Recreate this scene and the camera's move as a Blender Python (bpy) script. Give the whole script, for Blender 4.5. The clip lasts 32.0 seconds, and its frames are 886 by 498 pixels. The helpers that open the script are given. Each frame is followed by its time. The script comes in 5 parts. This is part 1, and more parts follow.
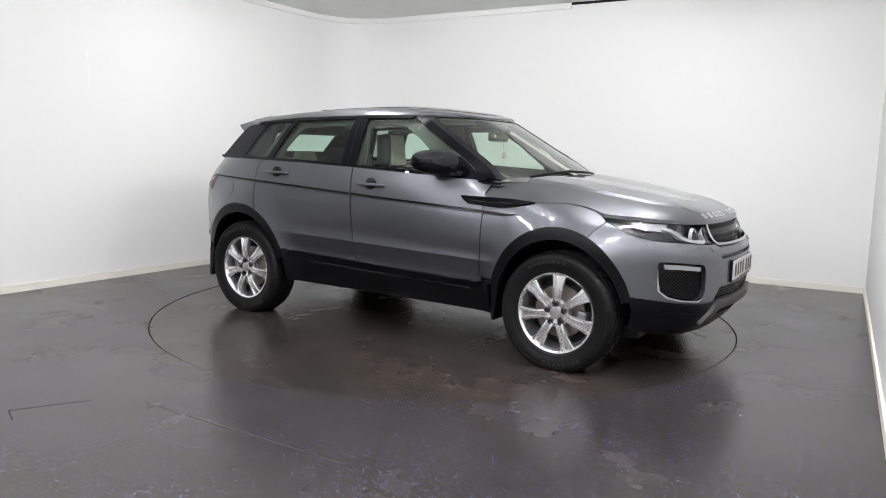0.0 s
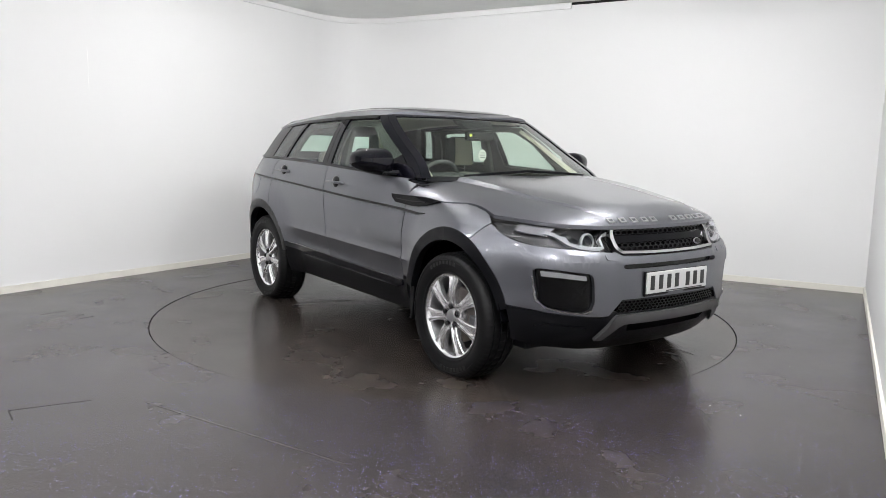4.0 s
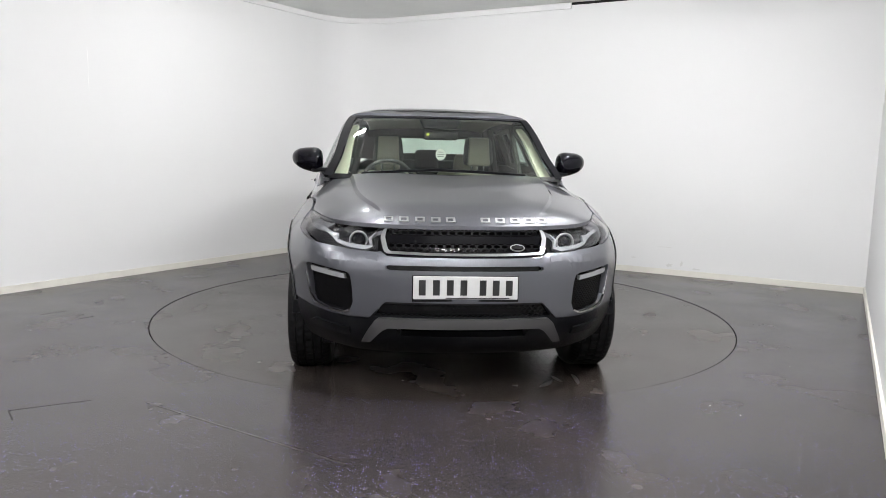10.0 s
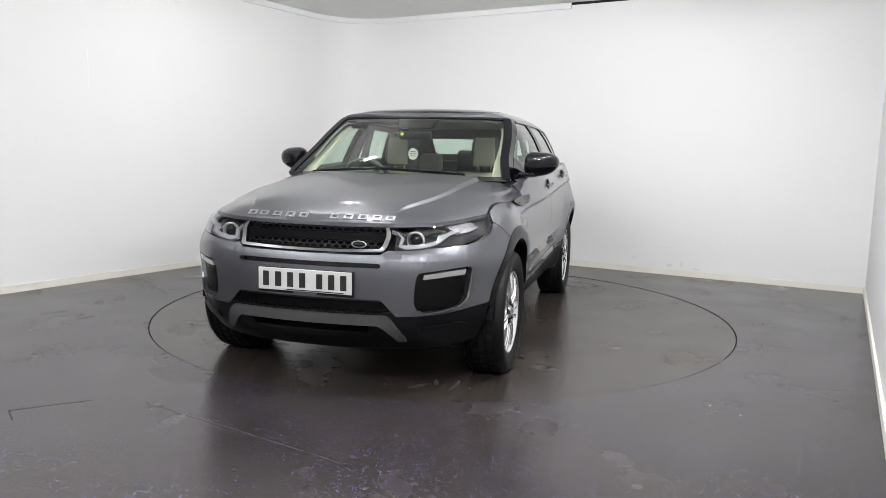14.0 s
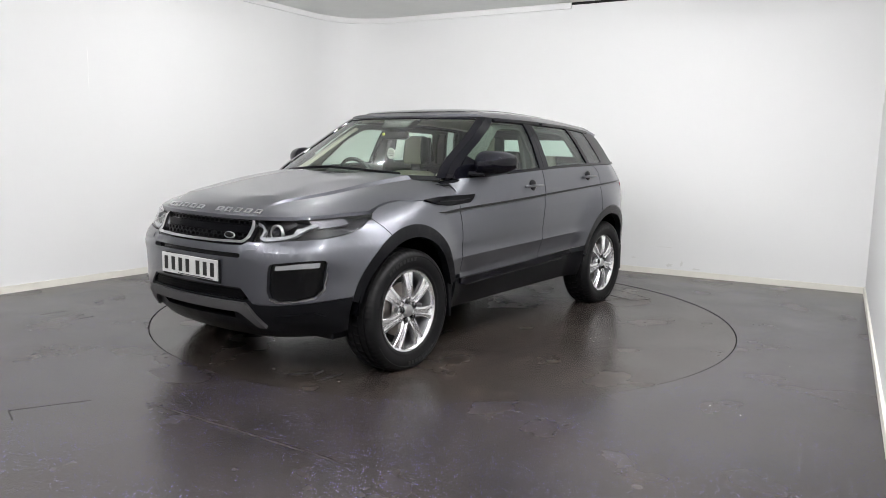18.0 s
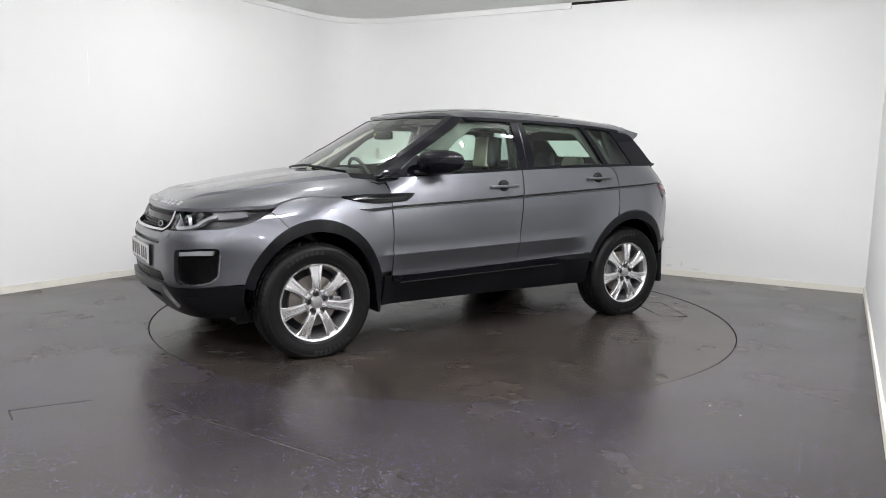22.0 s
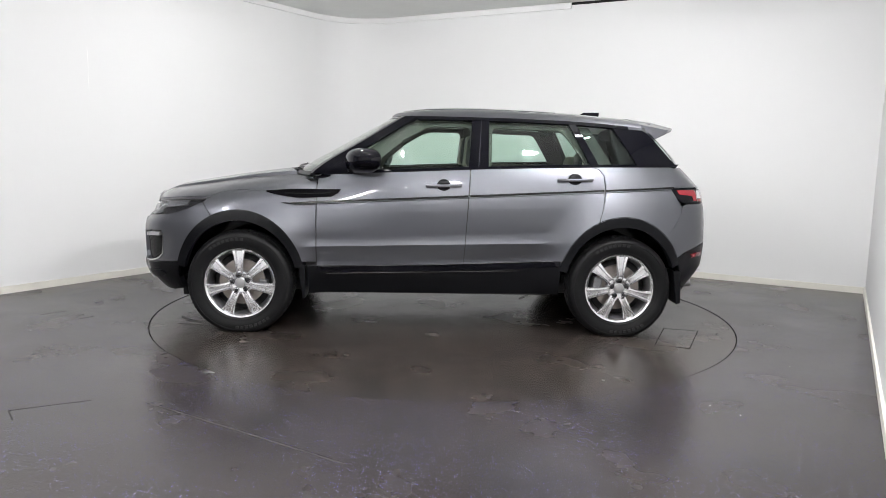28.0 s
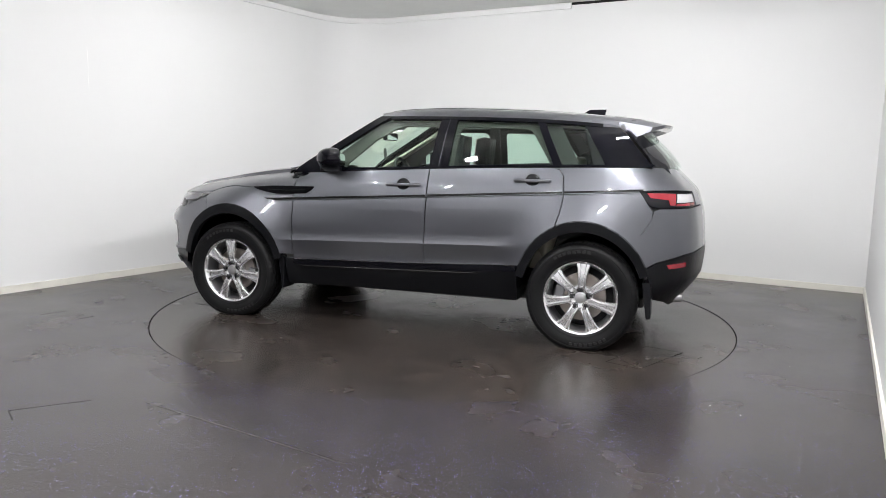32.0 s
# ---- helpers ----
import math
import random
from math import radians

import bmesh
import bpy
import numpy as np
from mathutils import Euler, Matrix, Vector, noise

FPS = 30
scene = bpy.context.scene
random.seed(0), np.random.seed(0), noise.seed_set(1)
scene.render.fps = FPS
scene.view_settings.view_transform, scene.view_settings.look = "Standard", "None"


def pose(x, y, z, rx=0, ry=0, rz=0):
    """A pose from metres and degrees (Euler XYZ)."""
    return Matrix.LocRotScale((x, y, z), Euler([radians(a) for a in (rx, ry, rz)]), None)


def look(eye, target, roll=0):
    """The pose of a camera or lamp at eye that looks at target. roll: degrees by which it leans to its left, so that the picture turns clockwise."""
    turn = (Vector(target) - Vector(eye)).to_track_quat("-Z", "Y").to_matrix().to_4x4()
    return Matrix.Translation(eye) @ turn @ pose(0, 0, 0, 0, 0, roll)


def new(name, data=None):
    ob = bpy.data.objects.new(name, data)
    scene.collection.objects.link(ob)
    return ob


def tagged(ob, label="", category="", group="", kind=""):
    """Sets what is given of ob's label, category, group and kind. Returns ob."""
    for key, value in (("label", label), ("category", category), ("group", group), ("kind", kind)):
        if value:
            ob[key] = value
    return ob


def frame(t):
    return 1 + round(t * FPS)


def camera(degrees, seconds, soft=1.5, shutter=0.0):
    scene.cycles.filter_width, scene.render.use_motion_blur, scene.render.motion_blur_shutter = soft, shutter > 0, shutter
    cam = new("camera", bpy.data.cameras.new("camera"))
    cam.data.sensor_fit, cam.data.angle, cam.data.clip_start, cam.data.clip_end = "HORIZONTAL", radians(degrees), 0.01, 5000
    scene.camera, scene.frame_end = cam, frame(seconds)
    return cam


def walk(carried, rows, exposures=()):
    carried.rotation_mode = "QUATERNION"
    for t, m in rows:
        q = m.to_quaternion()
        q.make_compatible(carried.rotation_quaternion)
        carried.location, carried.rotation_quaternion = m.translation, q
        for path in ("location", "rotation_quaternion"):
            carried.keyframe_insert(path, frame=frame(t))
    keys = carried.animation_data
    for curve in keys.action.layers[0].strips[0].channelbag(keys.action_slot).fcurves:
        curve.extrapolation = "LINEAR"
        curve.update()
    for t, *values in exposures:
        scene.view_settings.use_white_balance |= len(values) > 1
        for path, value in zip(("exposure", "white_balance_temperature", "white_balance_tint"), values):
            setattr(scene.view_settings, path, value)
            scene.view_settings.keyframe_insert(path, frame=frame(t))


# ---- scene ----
CLIP = 32.0
cam = camera(62.58, CLIP, soft=0.8)
EYE = (0.0, -5.866, 1.273)
AIM = (EYE[0] - 0.0017 * 5, EYE[1] + 0.9914 * 5, EYE[2] - 0.1311 * 5)
walk(cam, [(0.0, look(EYE, AIM, 1.196)), (CLIP, look(EYE, AIM, 1.196))], exposures=[(0.0, 0.0), (CLIP, 0.0)])

# the room has no window: a faint even world stands for stray light
world = bpy.data.worlds.new("world")
scene.world = world
world.use_nodes = True
world.node_tree.nodes["Background"].inputs[0].default_value = (0.9, 0.95, 1.0, 1)
world.node_tree.nodes["Background"].inputs[1].default_value = 0.02
LAMP_POWER = 568.0


# ---- materials ----
def mat(name, color, rough=0.5, metal=0.0, spec=0.5, coat=0.0, coat_rough=0.05, var=0.0, scale=8.0, bump=0.0, bump_scale=60.0,
        rough_var=0.0, emit=None, strength=0.0):
    m = bpy.data.materials.new(name)
    m.use_nodes = True
    nt = m.node_tree
    b = nt.nodes["Principled BSDF"]
    b.inputs["Base Color"].default_value = (*color, 1)
    b.inputs["Roughness"].default_value = rough
    b.inputs["Metallic"].default_value = metal
    b.inputs["Specular IOR Level"].default_value = spec
    b.inputs["Coat Weight"].default_value = coat
    b.inputs["Coat Roughness"].default_value = coat_rough
    if emit:
        b.inputs["Emission Color"].default_value = (*emit, 1)
        b.inputs["Emission Strength"].default_value = strength
    if var or bump or rough_var:
        tc = nt.nodes.new("ShaderNodeTexCoord")
    if var or rough_var:
        n = nt.nodes.new("ShaderNodeTexNoise")
        n.inputs["Scale"].default_value = scale
        n.inputs["Detail"].default_value = 8
        n.inputs["Roughness"].default_value = 0.65
        nt.links.new(tc.outputs["Object"], n.inputs["Vector"])
    if var:
        r = nt.nodes.new("ShaderNodeMix")
        r.data_type = "RGBA"
        r.inputs["A"].default_value = (*[c * (1 - var) for c in color], 1)
        r.inputs["B"].default_value = (*[min(1, c * (1 + var)) for c in color], 1)
        nt.links.new(n.outputs["Fac"], r.inputs["Factor"])
        nt.links.new(r.outputs["Result"], b.inputs["Base Color"])
    if rough_var:
        mr = nt.nodes.new("ShaderNodeMapRange")
        mr.inputs["To Min"].default_value = max(0.02, rough - rough_var)
        mr.inputs["To Max"].default_value = min(1, rough + rough_var)
        mr.inputs["From Min"].default_value, mr.inputs["From Max"].default_value = 0.3, 0.7
        nt.links.new(n.outputs["Fac"], mr.inputs["Value"])
        nt.links.new(mr.outputs["Result"], b.inputs["Roughness"])
    if bump:
        n2 = nt.nodes.new("ShaderNodeTexNoise")
        n2.inputs["Scale"].default_value = bump_scale
        n2.inputs["Detail"].default_value = 4
        nt.links.new(tc.outputs["Object"], n2.inputs["Vector"])
        bp = nt.nodes.new("ShaderNodeBump")
        bp.inputs["Strength"].default_value = bump
        bp.inputs["Distance"].default_value = 0.002
        nt.links.new(n2.outputs["Fac"], bp.inputs["Height"])
        nt.links.new(bp.outputs["Normal"], b.inputs["Normal"])
    return m


def glass_mat(name, tint, gloss=1.0):
    m = bpy.data.materials.new(name)
    m.use_nodes = True
    nt = m.node_tree
    nt.nodes.clear()
    out = nt.nodes.new("ShaderNodeOutputMaterial")
    tr = nt.nodes.new("ShaderNodeBsdfTransparent")
    tr.inputs[0].default_value = (*tint, 1)
    gl = nt.nodes.new("ShaderNodeBsdfGlossy")
    gl.inputs["Roughness"].default_value = 0.01
    gl.inputs["Color"].default_value = (gloss, gloss, gloss, 1)
    lw = nt.nodes.new("ShaderNodeLayerWeight")
    lw.inputs[0].default_value = 0.5
    pw = nt.nodes.new("ShaderNodeMath")
    pw.operation = "POWER"
    pw.inputs[1].default_value = 4.5
    nt.links.new(lw.outputs["Facing"], pw.inputs[0])
    ma = nt.nodes.new("ShaderNodeMath")
    ma.operation = "MULTIPLY_ADD"
    ma.inputs[1].default_value, ma.inputs[2].default_value = 0.93, 0.05
    nt.links.new(pw.outputs[0], ma.inputs[0])
    mx = nt.nodes.new("ShaderNodeMixShader")
    nt.links.new(ma.outputs[0], mx.inputs[0])
    nt.links.new(tr.outputs[0], mx.inputs[1])
    nt.links.new(gl.outputs[0], mx.inputs[2])
    nt.links.new(mx.outputs[0], out.inputs[0])
    return m


def floor_mat(name, base, speck, streak):
    """Dark safety vinyl: mottled charcoal with tiny pale and bluish flakes, worn in cloudy patches."""
    m = mat(name, base, rough=0.42, spec=0.44)
    nt = m.node_tree
    b = nt.nodes["Principled BSDF"]
    tc = nt.nodes.new("ShaderNodeTexCoord")

    def noise_tex(scale, detail=6, rough=0.6):
        n = nt.nodes.new("ShaderNodeTexNoise")
        n.inputs["Scale"].default_value = scale
        n.inputs["Detail"].default_value = detail
        n.inputs["Roughness"].default_value = rough
        nt.links.new(tc.outputs["Object"], n.inputs["Vector"])
        return n.outputs["Fac"]

    def ramp(src, a, z, lo, hi):
        mr = nt.nodes.new("ShaderNodeMapRange")
        for k, v in (("From Min", a), ("From Max", z), ("To Min", lo), ("To Max", hi)):
            mr.inputs[k].default_value = v
        nt.links.new(src, mr.inputs["Value"])
        return mr.outputs["Result"]

    def mix(fac, a, z):
        r = nt.nodes.new("ShaderNodeMix")
        r.data_type = "RGBA"
        for k, v in (("A", a), ("B", z)):
            if isinstance(v, tuple):
                r.inputs[k].default_value = (*v, 1)
            else:
                nt.links.new(v, r.inputs[k])
        nt.links.new(fac, r.inputs["Factor"])
        return r.outputs["Result"]

    cloud = ramp(noise_tex(1.5, 5, 0.56), 0.34, 0.66, 0, 1)
    dark, pale = tuple(c * 0.68 for c in base), tuple(c * 1.3 for c in base)
    col = mix(cloud, dark, pale)
    brown = ramp(noise_tex(1.6, 7, 0.6), 0.38, 0.85, 0, 0.7)
    col = mix(brown, col, (base[0] * 1.65, base[1] * 1.42, base[2] * 1.12))
    grime = ramp(noise_tex(22, 8, 0.72), 0.36, 0.70, 0, 0.55)
    col = mix(grime, col, tuple(c * 1.55 for c in base))
    smear = ramp(noise_tex(7.5, 8, 0.68), 0.47, 0.68, 0, 2.4 * streak)
    col = mix(smear, col, (base[0] * 2.8, base[1] * 2.55, base[2] * 2.3))
    # long pale drag marks, stretched along one way
    stretch = nt.nodes.new("ShaderNodeMapping")
    stretch.inputs["Scale"].default_value = (1.1, 9.0, 1.0)
    stretch.inputs["Rotation"].default_value = (0, 0, 0.9)
    nt.links.new(tc.outputs["Object"], stretch.inputs["Vector"])
    drag = nt.nodes.new("ShaderNodeTexNoise")
    drag.inputs["Scale"].default_value = 3.2
    drag.inputs["Detail"].default_value = 7
    drag.inputs["Roughness"].default_value = 0.7
    nt.links.new(stretch.outputs["Vector"], drag.inputs["Vector"])
    col = mix(ramp(drag.outputs["Fac"], 0.60, 0.74, 0, streak), col, (0.062, 0.051, 0.042))
    v = nt.nodes.new("ShaderNodeTexVoronoi")
    v.inputs["Scale"].default_value = 98
    nt.links.new(tc.outputs["Object"], v.inputs["Vector"])
    fleck = ramp(v.outputs["Distance"], 0.16, 0.27, speck, 0)
    hue = nt.nodes.new("ShaderNodeSeparateColor")
    nt.links.new(v.outputs["Color"], hue.inputs[0])
    some = ramp(hue.outputs[0], 0.48, 0.70, 0, 1)
    worn = nt.nodes.new("ShaderNodeMath")
    worn.operation = "MULTIPLY"
    nt.links.new(ramp(noise_tex(1.9, 5, 0.65), 0.36, 0.60, 0.25, 1), worn.inputs[0])
    nt.links.new(some, worn.inputs[1])
    both = nt.nodes.new("ShaderNodeMath")
    both.operation = "MULTIPLY"
    nt.links.new(fleck, both.inputs[0])
    nt.links.new(worn.outputs[0], both.inputs[1])
    tone = mix(hue.outputs[1], (0.19, 0.165, 0.76), (0.47, 0.46, 0.66))
    nt.links.new(mix(both.outputs[0], col, tone), b.inputs["Base Color"])
    nt.links.new(ramp(noise_tex(1.7, 4, 0.55), 0.25, 0.75, 0.19, 0.31), b.inputs["Roughness"])
    bp = nt.nodes.new("ShaderNodeBump")
    bp.inputs["Strength"].default_value = 0.25
    bp.inputs["Distance"].default_value = 0.0008
    nt.links.new(noise_tex(260, 3), bp.inputs["Height"])
    nt.links.new(bp.outputs["Normal"], b.inputs["Normal"])
    return m


WALL = mat("wall_paint", (0.76, 0.76, 0.76), rough=0.75, var=0.02, scale=0.8, bump=0.15, bump_scale=40)
# darker tones for two walls out of view, set by the car's reflections
NEARWALL = mat("near_wall_reflection_tone", (0.52, 0.52, 0.525), rough=0.8, var=0.05, scale=1.2, bump=0.2, bump_scale=40)
DIM = mat("left_wall_reflection_tone", (0.25, 0.25, 0.255), rough=0.8, var=0.05, scale=1.2, bump=0.2, bump_scale=40)
SMUDGE = mat("wall_smudge", (0.66, 0.655, 0.64), rough=0.8, var=0.06, scale=40)
FILLER = mat("wall_filler", (0.84, 0.84, 0.835), rough=0.7, var=0.03, scale=20)
SKIRT = mat("skirting_paint", (0.74, 0.72, 0.66), rough=0.5, var=0.12, scale=6)
CEIL = mat("ceiling_tile", (0.82, 0.83, 0.81), rough=0.9, var=0.06, scale=3, bump=0.4, bump_scale=120)
FLOOR = floor_mat("vinyl_floor", (0.0255, 0.0222, 0.0230), 1.0, 0.10)
DISC = floor_mat("turntable_vinyl", (0.0235, 0.0200, 0.0184), 0.10, 0.34)
SEAM = mat("pale_seam", (0.034, 0.028, 0.026), rough=0.28, var=0.3, scale=14)
GAP = mat("gap_black", (0.006, 0.006, 0.006), rough=0.9)
DIFFUSER = mat("lamp_diffuser", (0.9, 0.9, 0.9), rough=0.5, emit=(0.985, 0.98, 0.985), strength=LAMP_POWER)
# stronger glow of the added fill lamps behind and beside the camera
FILLGLOW = mat("fill_lamp_diffuser", (0.9, 0.9, 0.9), rough=0.5, emit=(0.985, 0.98, 0.985), strength=LAMP_POWER * 2.25)
ALU = mat("lamp_frame", (0.7, 0.7, 0.7), rough=0.4, metal=0.6)
JOINT = mat("faint_joint", (0.007, 0.006, 0.006), rough=0.5)
DULL = mat("dull_scuff", (0.037, 0.034, 0.033), rough=0.42, var=0.2, scale=30)
SCUFF = mat("pale_scuff", (0.15, 0.145, 0.14), rough=0.5, var=0.2, scale=30)


def paint_mat():
    """Metallic mid grey car paint under clear coat, with fine flake."""
    m = mat("grey_metallic_paint", (0.115, 0.112, 0.122), rough=0.38, metal=0.90, coat=0.9, coat_rough=0.035)
    nt = m.node_tree
    b = nt.nodes["Principled BSDF"]
    tc = nt.nodes.new("ShaderNodeTexCoord")
    v = nt.nodes.new("ShaderNodeTexVoronoi")
    v.inputs["Scale"].default_value = 900
    nt.links.new(tc.outputs["Object"], v.inputs["Vector"])
    mx = nt.nodes.new("ShaderNodeMix")
    mx.data_type = "RGBA"
    mx.inputs["A"].default_value = (0.098, 0.100, 0.114, 1)
    mx.inputs["B"].default_value = (0.150, 0.154, 0.174, 1)
    nt.links.new(v.outputs["Distance"], mx.inputs["Factor"])
    nt.links.new(mx.outputs["Result"], b.inputs["Base Color"])
    return m


PAINT = paint_mat()
CLAD = mat("black_cladding", (0.0042, 0.0044, 0.0055), rough=0.3, spec=0.20, bump=0.2, bump_scale=400)
GLOSSBLACK = mat("gloss_black", (0.0025, 0.0025, 0.0045), rough=0.03, spec=0.24)
MARK = mat("sidewall_mark", (0.0062, 0.0062, 0.0066), rough=0.45)
RUBBER = mat("tyre_rubber", (0.005, 0.005, 0.0055), rough=0.5, spec=0.2, var=0.3, scale=12, bump=0.2, bump_scale=150)
ALLOY = mat("silver_alloy", (0.77, 0.77, 0.785), rough=0.22, metal=0.88, coat=0.3, var=0.05, scale=20)
DARKALLOY = mat("barrel_alloy", (0.22, 0.22, 0.23), rough=0.4, metal=0.8, var=0.2, scale=9)
DISCSTEEL = mat("brake_steel", (0.30, 0.27, 0.25), rough=0.4, metal=0.9, var=0.3, scale=14)
CHROME = mat("chrome", (0.85, 0.85, 0.86), rough=0.08, metal=1.0)
SATIN = mat("satin_silver", (0.50, 0.50, 0.51), rough=0.3, metal=0.9)
BRIGHT = mat("polished_trim", (0.52, 0.52, 0.53), rough=0.14, metal=1.0)
SKID = mat("skid_grey", (0.10, 0.098, 0.10), rough=0.35, metal=0.5, var=0.05, scale=30)
GRILLE = mat("grille_gloss", (0.004, 0.004, 0.005), rough=0.16, spec=0.22)
MESHBLACK = mat("grille_black", (0.0035, 0.0035, 0.004), rough=0.2, spec=0.3)
LAMPREFL = mat("lamp_reflector", (0.20, 0.20, 0.21), rough=0.5, metal=0.9)
WHITEPLATE = mat("plate_white", (0.52, 0.52, 0.515), rough=0.3)
YELLOW = mat("pale_lime", (0.75, 0.8, 0.1), rough=0.4)
INK = mat("plate_ink", (0.012, 0.012, 0.012), rough=0.4)
REDLENS = mat("red_lens", (0.22, 0.006, 0.014), rough=0.12, coat=0.6)
CLEARWHITE = mat("clear_white_lens", (0.42, 0.41, 0.42), rough=0.15, coat=0.8)
CLEARLENS = mat("clear_lens", (0.24, 0.24, 0.25), rough=0.12, coat=1.0)
LAMPDARK = mat("lamp_housing", (0.008, 0.008, 0.010), rough=0.3, spec=0.3)
DRL = mat("light_guide", (0.26, 0.27, 0.275), rough=0.3, coat=0.6)
PALETRIM = mat("pale_trim", (0.60, 0.57, 0.48), rough=0.6, var=0.05, scale=12, bump=0.2, bump_scale=260)
CREAM = mat("cream_leather", (0.30, 0.28, 0.23), rough=0.55, var=0.08, scale=5, bump=0.3, bump_scale=220)
DARKTRIM = mat("dark_trim", (0.03, 0.03, 0.032), rough=0.6, var=0.15, scale=30)
LINING = mat("door_lining", (0.055, 0.052, 0.047), rough=0.6, var=0.1, scale=9)
# painted highlight on the ridges of the black sill strip
SILLGLINT = mat("sill_glint", (0.34, 0.34, 0.35), rough=0.22, metal=1.0)
NUTSTEEL = mat("nut_steel", (0.06, 0.06, 0.065), rough=0.25, metal=0.9)
HEADLINER = mat("headliner", (0.50, 0.48, 0.42), rough=0.9, bump=0.3, bump_scale=300)
GLASS = glass_mat("clear_green_glass", (0.79, 0.93, 0.85))
QUARTER = glass_mat("dark_tinted_glass", (0.48, 0.57, 0.53))
VENTBLACK = mat("vent_black", (0.0025, 0.0025, 0.0035), rough=0.10, spec=0.12)
PRIVACY = glass_mat("tinted_glass", (0.74, 0.88, 0.80))
SCREEN = glass_mat("windscreen_glass", (0.84, 0.92, 0.84))
LENS = glass_mat("lamp_lens", (0.93, 0.93, 0.95))
MIRROR = mat("mirror_silver", (0.85, 0.85, 0.85), rough=0.02, metal=1.0)
CARD = mat("white_card", (0.58, 0.58, 0.56), rough=0.5)


# ---- helpers for meshes ----
def part(name, bm, material, parent=None, label="", smooth=False):
    me = bpy.data.meshes.new(name)
    bm.to_mesh(me)
    bm.free()
    me.materials.append(material)
    if smooth:
        me.polygons.foreach_set("use_smooth", [True] * len(me.polygons))
    ob = new(name, me)
    if parent:
        ob.parent = parent
    if label:
        ob["label"] = label
    return ob


def box_bm(x0, x1, y0, y1, z0, z1, bevel=0.0, seg=2):
    bm = bmesh.new()
    bmesh.ops.create_cube(bm, size=1)
    for v in bm.verts:
        v.co = Vector((x0 + (v.co.x + 0.5) * (x1 - x0), y0 + (v.co.y + 0.5) * (y1 - y0), z0 + (v.co.z + 0.5) * (z1 - z0)))
    if bevel:
        bmesh.ops.bevel(bm, geom=bm.edges[:], offset=bevel, segments=seg, affect="EDGES", profile=0.5)
    return bm


def extrude_bm(outline, z0, z1, bevel=0.0):
    """A prism over a plan outline, counter-clockwise."""
    bm = bmesh.new()
    f = bm.faces.new([bm.verts.new((x, y, z0)) for x, y in outline])
    r = bmesh.ops.extrude_face_region(bm, geom=[f])
    for v in r["geom"]:
        if isinstance(v, bmesh.types.BMVert):
            v.co.z = z1
    bmesh.ops.recalc_face_normals(bm, faces=bm.faces[:])
    if bevel:
        bmesh.ops.bevel(bm, geom=bm.edges[:], offset=bevel, segments=2, affect="EDGES", profile=0.5)
    return bm


def strip(points, inner, outer, z0, z1):
    """A standing band along plan points, between two offsets to the right of the way."""
    pts = [Vector(p) for p in points]
    rows = []
    for i, p in enumerate(pts):
        d = (pts[min(i + 1, len(pts) - 1)] - pts[max(i - 1, 0)]).normalized()
        n = Vector((d.y, -d.x))
        rows.append((p + n * inner, p + n * outer))
    bm = bmesh.new()
    ring = [[bm.verts.new((*a, z0)), bm.verts.new((*b, z0)), bm.verts.new((*b, z1)), bm.verts.new((*a, z1))] for a, b in rows]
    for r, s in zip(ring, ring[1:]):
        for k in range(4):
            bm.faces.new((r[k], s[k], s[(k + 1) % 4], r[(k + 1) % 4]))
    bm.faces.new(ring[0])
    bm.faces.new(ring[-1][::-1])
    bmesh.ops.recalc_face_normals(bm, faces=bm.faces[:])
    return bm


# ---- the room: a turned rectangle with one rounded corner ----
CEIL_Z = 2.975
CORNER = Vector((-1.335, 4.123))
BACK_R = Vector((4.09, 1.108))
LEFT_DIR = Vector((-0.529, -0.849)).normalized()
RIGHT_DIR = Vector((-0.476, -0.879)).normalized()
LEFT_N = CORNER + LEFT_DIR * 10
RIGHT_N = BACK_R + RIGHT_DIR * 10
BACK_DIR = (BACK_R - CORNER).normalized()
FILLET = 0.75
fil_a, fil_b = CORNER + LEFT_DIR * FILLET, CORNER + BACK_DIR * FILLET
ARC = []
for i in range(33):
    s = i / 32
    ARC.append(fil_a * (1 - s) ** 2 + CORNER * 2 * s * (1 - s) + fil_b * s * s)
LEFT_M = CORNER + LEFT_DIR * 5.75
RIGHT_M = BACK_R + RIGHT_DIR * 4.6
# near and near-left walls are unseen, darkened to shape what the paint reflects
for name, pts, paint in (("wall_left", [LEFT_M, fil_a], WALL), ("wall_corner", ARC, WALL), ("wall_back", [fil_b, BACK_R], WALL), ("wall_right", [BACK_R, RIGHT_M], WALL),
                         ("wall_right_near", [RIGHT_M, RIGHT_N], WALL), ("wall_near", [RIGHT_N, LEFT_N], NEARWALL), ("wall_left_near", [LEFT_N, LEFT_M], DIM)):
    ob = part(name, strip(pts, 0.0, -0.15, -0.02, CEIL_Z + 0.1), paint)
    tagged(ob, "smooth white painted studio wall" if paint is WALL else "unseen wall, toned darker to shape reflections", "wall", kind="structure")
    ob = part("baseboard", strip(pts, 0.016, -0.01, 0.0, 0.062), SKIRT)
    tagged(ob, "scuffed off-white skirting along the wall", "skirting", kind="structure")
ob = part("ceiling", extrude_bm([tuple(p) for p in (LEFT_N, RIGHT_N, BACK_R, CORNER)], CEIL_Z, CEIL_Z + 0.08), CEIL)
tagged(ob, "pale grey flat ceiling", "ceiling", kind="structure")
FASCIA_END = CORNER + BACK_DIR * 3.1
